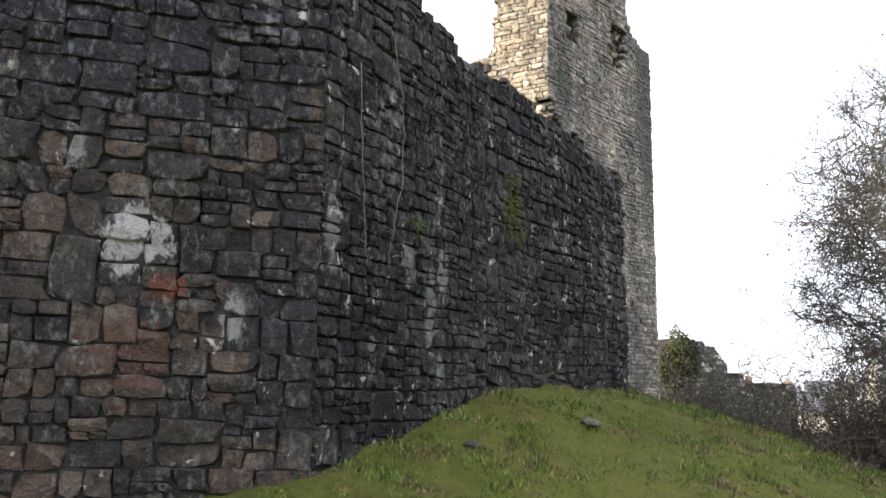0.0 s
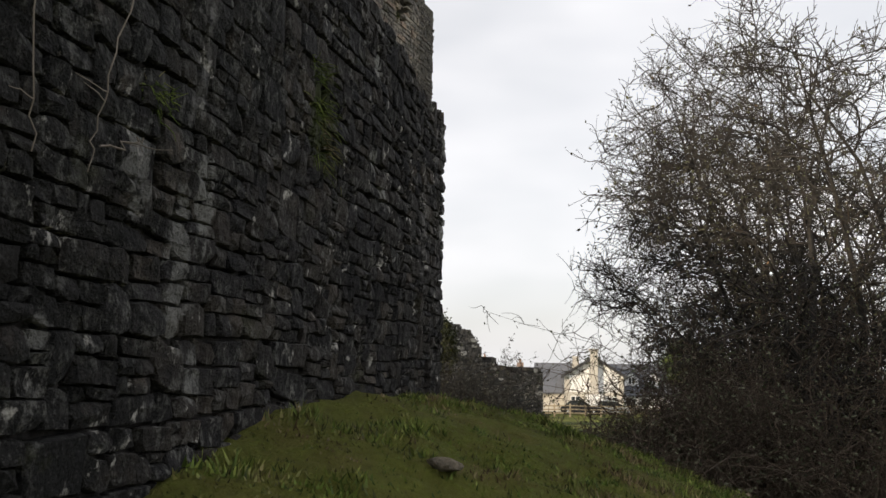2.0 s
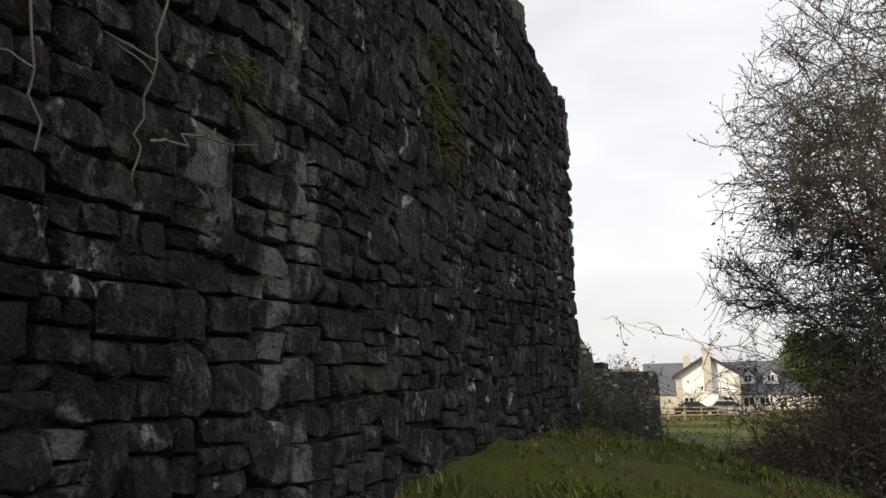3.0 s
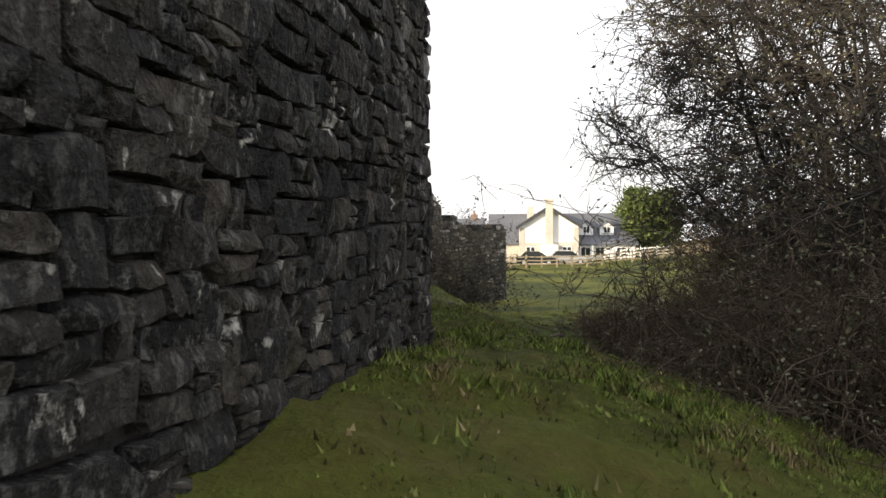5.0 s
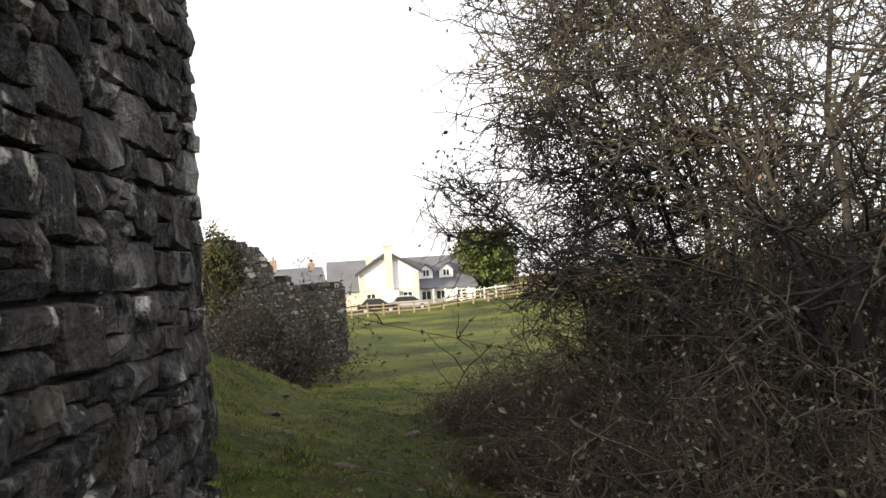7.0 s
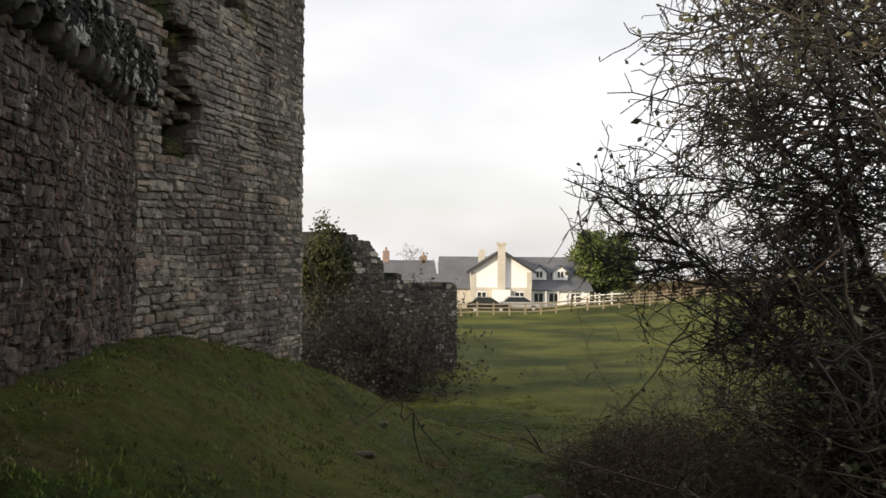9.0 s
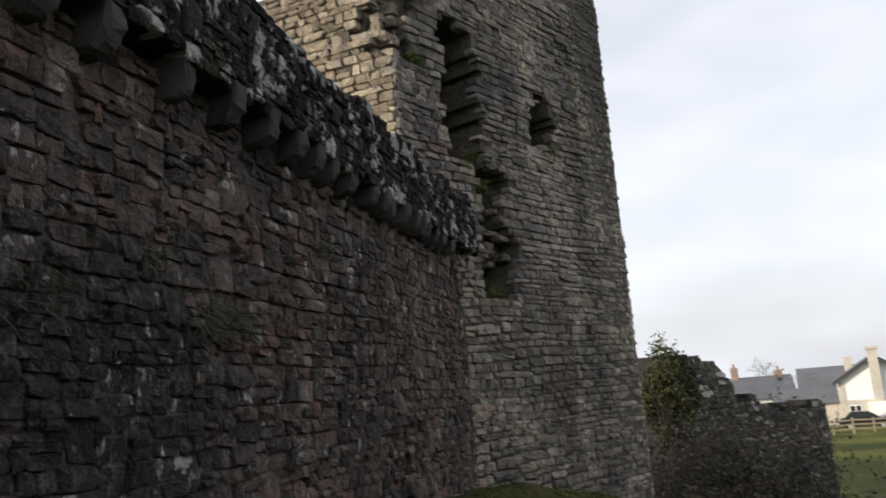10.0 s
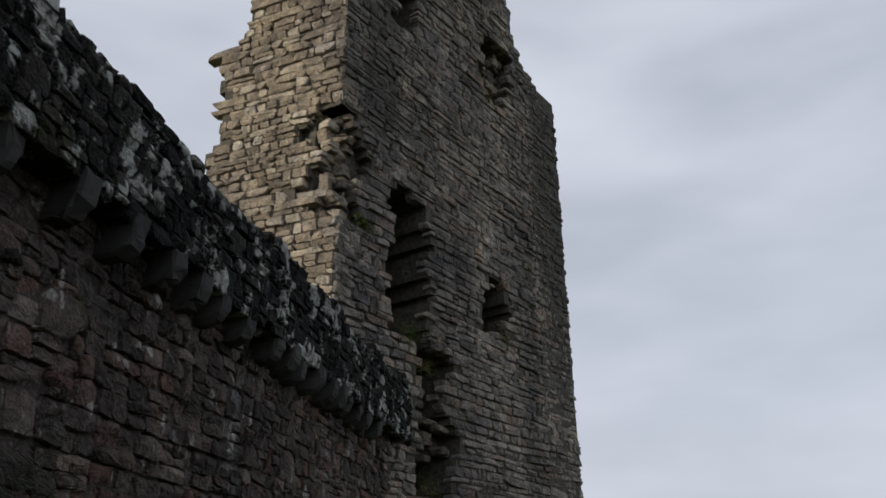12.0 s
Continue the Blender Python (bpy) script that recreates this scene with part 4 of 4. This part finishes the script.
def build_house():
    root = tagged(new("house"), "white gabled house with stone ground floor and grey slate roofs", "house")
    root.location = (22.9, 98.4, -2.0)
    turn = pose(0, 0, 0, 0, 0, -10)

    def box(name, lo, hi, mat, bevel=0.0):
        bm = bmesh.new()
        add_box(bm, lo, hi, turn, bevel)
        return part(name, bm, mat, root)

    # gabled front wing
    box("ground_floor_wall", (-3.3, 0, 0), (3.3, 8, 2.45), HOUSE_STONE)
    bm = bmesh.new()
    add_prism(bm, [(-3.3, 2.45), (3.3, 2.45), (3.3, 4.3), (0, 6.35), (-3.3, 4.3)], 0.02, 8, turn)
    part("gable_wall", bm, RENDER_WHITE, root)
    for sx in (-1, 1):
        box("corner_stone", (sx * 3.05 - 0.28, -0.05, 2.4), (sx * 3.05 + 0.28, 0.3, 4.1), HOUSE_STONE)
    roof_part(root, turn, 3.3, 4.3, 6.35, -0.4, 8.2, 0.35)
    for sx in (-1, 1):
        bm = bmesh.new()
        add_prism(bm, [(sx * 3.75, 3.9), (0, 6.25), (0, 6.62), (sx * 3.75, 4.27)], -0.5, -0.4, turn)
        part("bargeboard", bm, TRIM, root)
    chimney = box("chimney", (-0.42, -0.55, 0), (0.42, 0.4, 7.1), HOUSE_STONE)
    bm = bmesh.new()
    add_box(bm, (-0.55, -0.68, 7.1), (0.55, 0.5, 7.35), turn)
    part("chimney_cap", bm, HOUSE_STONE, chimney)
    bm = bmesh.new()
    add_box(bm, (-0.95, -0.9, 0), (0.95, 0.2, 2.2), turn)
    part("chimney_breast", bm, RENDER_WHITE, root)
    for wx in (-2.1, 2.0):
        window(root, turn @ pose(wx, 0, 0.8), 1.1, 1.2)
    # long wing behind, with dormers
    bm = bmesh.new()
    add_box(bm, (-6.8, 5.0, 0), (10.4, 11, 3.0), turn)
    part("rear_wall", bm, RENDER_WHITE, root)
    bm = bmesh.new()
    add_prism(bm, [(4.6, 2.9), (8.0, 5.55), (11.4, 2.9), (11.4, 3.05), (8.0, 5.75), (4.6, 3.05)], -10.8, 7.0, turn @ pose(0, 0, 0, 0, 0, 90) @ pose(0, 0, 0))
    part("rear_roof", bm, SLATE, root)
    box("lean_to_wall", (3.4, 2.4, 0), (10.0, 5.0, 2.0), RENDER_WHITE)
    bm = bmesh.new()
    add_prism(bm, [(1.9, 2.0), (5.2, 3.1), (5.2, 3.25), (1.9, 2.15)], -10.3, -3.3, turn @ pose(0, 0, 0, 0, 0, 90))
    part("lean_to_roof", bm, SLATE, root)
    for k, wx in enumerate((4.6, 7.0)):
        m = turn @ pose(wx, 4.55, 3.15)
        bm = bmesh.new()
        add_prism(bm, [(-0.8, 0), (0.8, 0), (0.8, 0.9), (0, 1.6), (-0.8, 0.9)], 0, 2.4, m)
        dormer = part("dormer", bm, RENDER_WHITE, root)
        roof_part(dormer, m, 0.8, 0.95, 1.65, -0.25, 2.6, 0.2, "dormer_roof")
        window(dormer, m @ pose(0, -0.02, 0.2), 0.85, 0.85)
    for wx in (4.3, 6.0, 8.4):
        window(root, turn @ pose(wx, 2.38, 0.7), 1.2, 1.1)
    for k in range(6):
        box("veranda_post", (3.6 + k * 1.35, 1.3, 0), (3.72 + k * 1.35, 1.42, 2.0), FRAME_WHITE)
    box("stub_chimney", (-2.3, 7.2, 4.5), (-1.5, 8.0, 6.6), HOUSE_STONE)
    # low outbuilding in front of the left wing
    box("outbuilding_wall", (-9.2, 3.4, 0), (-3.3, 7.4, 2.2), HOUSE_STONE)
    bm = bmesh.new()
    add_prism(bm, [(3.1, 2.1), (5.4, 3.55), (7.7, 2.1), (7.7, 2.25), (5.4, 3.75), (3.1, 2.25)], 3.2, 9.5, turn @ pose(0, 0, 0, 0, 0, 90))
    part("outbuilding_roof", bm, SLATE, root)
    return root


build_house()


def build_cottage():
    root = tagged(new("cottage"), "distant cottage with a grey roof and brick chimneys", "house")
    root.location = (13.2, 112.0, -2.2)
    bm = bmesh.new()
    add_box(bm, (-4.5, 0, 0), (4.5, 6, 2.9))
    part("wall", bm, RENDER_WHITE, root)
    bm = bmesh.new()
    add_prism(bm, [(-0.3, 2.8), (3, 5.2), (6.3, 2.8), (6.3, 3.0), (3, 5.4), (-0.3, 3.0)], -4.8, 4.8, pose(0, 0, 0, 0, 0, 90))
    part("roof", bm, SLATE, root)
    for x in (-1.4, 3.4):
        bm = bmesh.new()
        add_box(bm, (x - 0.4, 2.6, 4.6), (x + 0.4, 3.4, 6.6 if x < 0 else 6.0), None, 0.03)
        c = part("chimney", bm, BRICK_RED, root)
        bm = bmesh.new()
        bmesh.ops.create_cone(bm, cap_ends=True, segments=10, radius1=0.16, radius2=0.13, depth=0.5, matrix=pose(x, 3.0, 6.8 if x < 0 else 6.2))
        part("chimney_pot", bm, POT, c)


build_cottage()
for k, (tx, ty, th) in enumerate(((15.5, 124, 8.5), (18.5, 128, 7.5), (47, 112, 9.0), (55, 115, 8.0), (42, 118, 7.5))):
    hawthorn(tx, ty, 800 + k, th, 3.6, 5, 9, 6, 3, label="distant bare winter tree with fine pale twigs", name="bare_tree", leaf=0.05, fine=1.6)
for k in range(9):
    bramble(40 + k * 3.2 + (k % 2), 99 + k * 1.5, 860 + k, 2.2, 1.8, 60, 1500, RUSTY, CANE, 0.22, "hedge_bush", "rust-brown winter hedge bush behind the rail fence", "bush")

# rail fence across the field
WOOD = plain_material("weathered_fence_wood", (0.33, 0.27, 0.19), 0.9, 0, 0.3, 8.0)
PAINTED = plain_material("white_fence_paint", (0.72, 0.72, 0.7), 0.7, 0, 0.1)


def rail_fence(a, b, count, material, label):
    root = tagged(new("rail_fence"), label, "fence")
    a, b = Vector(a), Vector(b)
    pts = [a.lerp(b, i / count) for i in range(count + 1)]
    pts = [Vector((p.x, p.y, ground_z(p.x, p.y))) for p in pts]
    for i, p in enumerate(pts):
        bm = bmesh.new()
        add_box(bm, (-0.07, -0.07, -0.3), (0.07, 0.07, 1.2 + 0.04 * math.sin(i * 7)), Matrix.Translation(p), 0.01)
        part("post", bm, material, root)
    for p, q in zip(pts, pts[1:]):
        d = q - p
        m = Matrix.Translation(p) @ d.to_track_quat("X", "Z").to_matrix().to_4x4()
        for h in (0.35, 0.7, 1.05):
            bm = bmesh.new()
            add_box(bm, (0, -0.1, h - 0.06), (d.length, -0.06, h + 0.06), m)
            part("rail", bm, material, root)


rail_fence((13.0, 85.4), (27.5, 88.2), 9, WOOD, "brown wooden post and rail fence below the house")
rail_fence((27.5, 88.2), (40.0, 91.0), 7, WOOD, "brown wooden post and rail fence below the house")
rail_fence((30.6, 96.5), (35.6, 95.0), 4, PAINTED, "white painted rail fence beside the house")
rail_fence((35.6, 95.0), (58.0, 101.5), 12, WOOD, "brown wooden post and rail fence on the rising field")

CAR_DARK, cn, cl, cb = nodes_of("dark_car_paint", 0.25, 0.3, 0.5)
cb.inputs["Base Color"].default_value = (0.03, 0.032, 0.04, 1)
CAR_PALE, cn, cl, cb = nodes_of("silver_car_paint", 0.3, 0.4, 0.5)
cb.inputs["Base Color"].default_value = (0.5, 0.52, 0.55, 1)
RUBBER = plain_material("tyre_rubber", (0.02, 0.02, 0.02), 0.9)


def car(x, y, yaw, paint, label):
    root = tagged(new("car"), label, "car", "cars before the house")
    root.matrix_basis = pose(x, y, ground_z(x, y), 0, 0, yaw)
    bm = bmesh.new()
    add_prism(bm, [(-2.1, 0.28), (2.1, 0.28), (2.15, 0.75), (1.25, 0.95), (-2.0, 0.98), (-2.15, 0.7)], -0.85, 0.85)
    bmesh.ops.bevel(bm, geom=bm.edges[:], offset=0.06, segments=2, affect="EDGES")
    part("body", bm, paint, root)
    bm = bmesh.new()
    add_prism(bm, [(-1.75, 0.93), (1.2, 0.93), (0.45, 1.46), (-1.2, 1.48)], -0.72, 0.72)
    bmesh.ops.bevel(bm, geom=bm.edges[:], offset=0.08, segments=2, affect="EDGES")
    cabin = part("windows", bm, GLASS, root)
    bm = bmesh.new()
    add_prism(bm, [(-1.2, 1.46), (0.42, 1.44), (0.3, 1.5), (-1.1, 1.53)], -0.7, 0.7)
    part("roof", bm, paint, root)
    for wx in (-1.3, 1.32):
        for wy in (-0.82, 0.82):
            bm = bmesh.new()
            bmesh.ops.create_cone(bm, cap_ends=True, segments=18, radius1=0.32, radius2=0.32, depth=0.2, matrix=pose(wx, wy, 0.32, 90))
            w = part("wheel", bm, RUBBER, root)
            bm = bmesh.new()
            bmesh.ops.create_cone(bm, cap_ends=True, segments=12, radius1=0.19, radius2=0.19, depth=0.22, matrix=pose(wx, wy, 0.32, 90))
            part("rim", bm, CAR_PALE, w)


car(20.4, 93.6, -12, CAR_DARK, "dark estate car parked before the house")
car(24.0, 94.6, -6, CAR_PALE, "pale silver car parked before the house")


# ---------------------------------------------------------------- small things near the path
ROCK = stone_material("pale_field_stone", [(0.0, (0.09, 0.08, 0.065)), (1.0, (0.2, 0.18, 0.15))], lichen=0.66)


def rock(x, y, size, seed, squash=0.45, label="pale weathered stone lying in the grass"):
    rng = np.random.default_rng(seed)
    bm = bmesh.new()
    bmesh.ops.create_icosphere(bm, subdivisions=2, radius=size)
    for v in bm.verts:
        k = 1 + 0.28 * noise.noise(v.co / size * 1.3 + Vector((seed, 0, 0)))
        v.co = Vector((v.co.x * k * 1.3, v.co.y * k, v.co.z * k * squash))
    ob = part("rock", bm, ROCK)
    ob.matrix_basis = pose(x, y, ground_z(x, y) + size * squash * 0.1, rng.normal(0, 8), rng.normal(0, 8), rng.uniform(0, 360))
    return tagged(ob, label, "rock", "stones in the grass")


for k, (rx, ry, rs) in enumerate(((3.44, 22.4, 0.13), (5.4, 21.6, 0.12), (3.3, 18.7, 0.1), (3.63, 17.1, 0.12), (2.45, 9.3, 0.08), (1.75, 8.2, 0.07), (3.9, 24.8, 0.09), (9.5, 43.2, 0.16))):
    rock(rx, ry, rs, 40 + k)

VINE = plain_material("dry_vine_stem", (0.2, 0.17, 0.14), 0.85)


def vine(points, seed, label="thin dry creeper stem hanging on the dark wall"):
    rng = np.random.default_rng(seed)
    root = tagged(new("creeper"), label, "creeper")
    main = [A2.at(u, 0.05 + 0.01 * rng.random(), z) for u, z in points]
    fine = []
    for a, b in zip(main, main[1:]):
        for t in np.linspace(0, 1, 6)[:-1]:
            fine.append(a + (b - a) * t + rng.normal(0, 0.008, 3))
    fine.append(main[-1])
    tubes("stem", [(fine, 0.0045, 0.0025)], VINE, root, 4)
    side = []
    for _ in range(2):
        p = fine[int(rng.integers(3, len(fine) - 2))]
        side.append((branch(rng, p, (A2.d[0] * rng.choice([-1, 1]), A2.d[1] * rng.choice([-1, 1]), rng.uniform(-0.3, 0.4)), rng.uniform(0.08, 0.2), 5, 0.15), 0.003, 0.0012))
    for line in side:
        tubes("shoot", [line], VINE, root, 3)


vine([(0.68, 5.2), (0.79, 4.8), (0.85, 4.45), (0.81, 4.1), (0.73, 3.84), (0.69, 3.6), (0.66, 3.5)], 1)
vine([(0.69, 3.6), (0.79, 3.62), (0.89, 3.66), (0.96, 3.7)], 2)
vine([(0.3, 4.9), (0.34, 4.17), (0.38, 3.76), (0.41, 3.5)], 3)

def blade_material():
    m, n, l, b = nodes_of("grass_blade", 0.7, 0.0, 0.2)
    geo = n.new("ShaderNodeNewGeometry")
    pos, rnd = geo.outputs["Position"], geo.outputs["Random Per Island"]
    green = ramp(n, l, rnd, [(0.1, (0.036, 0.054, 0.012)), (0.5, (0.085, 0.125, 0.022)), (1.0, (0.16, 0.19, 0.045))])
    brown = ramp(n, l, rnd, [(0.1, (0.05, 0.037, 0.018)), (0.6, (0.12, 0.092, 0.045)), (1.0, (0.22, 0.175, 0.095))])
    col = mix(n, l, step(n, l, noise_at(n, l, pos, 2.6, 5.0, 0.7), 0.48, 0.6), green, brown)
    col = mix(n, l, 0.8, col, ramp(n, l, noise_at(n, l, pos, 7.5, 4.0, 0.65), [(0.36, (0.65, 0.65, 0.65)), (0.52, (1.25, 1.25, 1.25)), (0.68, (1.7, 1.65, 1.5))]), "MULTIPLY")
    l.new(col, b.inputs["Base Color"])
    return m


BLADE = blade_material()


def grass_blades(seed, count, name, x0, x1, y0, y1, tall, label):
    rng = np.random.default_rng(seed)
    verts, faces = [], []
    tries = 0
    while len(faces) < count and tries < count * 3:
        tries += 1
        x, y = rng.uniform(x0, x1), rng.uniform(y0, y1)
        if x < float(np.interp(y, castle_y, castle_x)) + 0.02:
            continue
        if noise.noise((x * 0.9, y * 0.9, 7)) < rng.uniform(-0.5, 0.3):
            continue
        z = ground_z(x, y) - 0.01
        h = tall * rng.uniform(0.4, 1.3) * (0.55 + 2.2 * max(0.0, noise.noise((x * 2.6, y * 2.6, 5)) + 0.12))
        a = rng.uniform(0, 2 * math.pi)
        c, s = math.cos(a), math.sin(a)
        w = 0.006 + 0.005 * rng.random()
        lean = h * rng.uniform(0.2, 0.9)
        b = rng.uniform(0, 2 * math.pi)
        k = len(verts)
        verts += [(x - c * w, y - s * w, z), (x + c * w, y + s * w, z), (x + math.cos(b) * lean, y + math.sin(b) * lean, z + h)]
        faces.append((k, k + 1, k + 2))
    ob = mesh_object(name, verts, faces, BLADE)
    tagged(ob, label, "grass", kind="stuff")


grass_blades(5, 110000, "grass", 0.8, 6.5, 5.0, 17.0, 0.036, "short rough grass blades on the bank")
grass_blades(6, 60000, "grass", 0.8, 9.0, 17.0, 34.0, 0.036, "short rough grass blades on the slope")


def wall_tuft(face, u, z, seed, size=0.16, count=70, material=None, label="small grassy tuft rooted in the wall joints"):
    rng = np.random.default_rng(seed)
    root = tagged(new("wall_plant"), label, "plant", "plants rooted in the walls")
    base = face.at(u, 0.0, z)
    lines = []
    for _ in range(count):
        p = base + np.array((face.d[0], face.d[1], 0)) * rng.normal(0, size * 0.5) + np.array((0, 0, rng.normal(0, size * 0.35)))
        w = np.array((*face.n, 0)) * 0.8 + rng.normal(0, 0.6, 3)
        lines.append((branch(rng, p, w, size * rng.uniform(0.4, 1.1), 3, 0.15, -0.25), 0.0035, 0.001))
    tagged(tubes("tuft", lines, material or BLADE, root, 3), kind="stuff")


for k, (u, z, s) in enumerate(((1.75, 4.72, 0.16), (2.2, 4.75, 0.14), (3.35, 4.72, 0.2), (3.7, 4.7, 0.18), (2.9, 4.95, 0.1), (4.9, 5.3, 0.1), (0.9, 5.0, 0.14))):
    wall_tuft(B, u, z, 900 + k, s, 60, BRAMBLE)
for k, (u, z, s) in enumerate(((2.75, 4.4, 0.14), (2.85, 4.15, 0.15), (2.7, 4.6, 0.12), (1.1, 3.9, 0.1))):
    wall_tuft(A2, u, z, 930 + k, s, 60, label="small green moss and grass tuft in the dark wall")
for k, (u, z, s) in enumerate(((3.45, 7.72, 0.2), (0.45, 8.35, 0.16), (1.3, 7.25, 0.22), (1.7, 5.5, 0.22), (1.65, 6.9, 0.16), (3.3, 11.7, 0.16))):
    wall_tuft(T, u, z, 950 + k, s, 70, label="green grass tuft growing in the broken tower masonry")
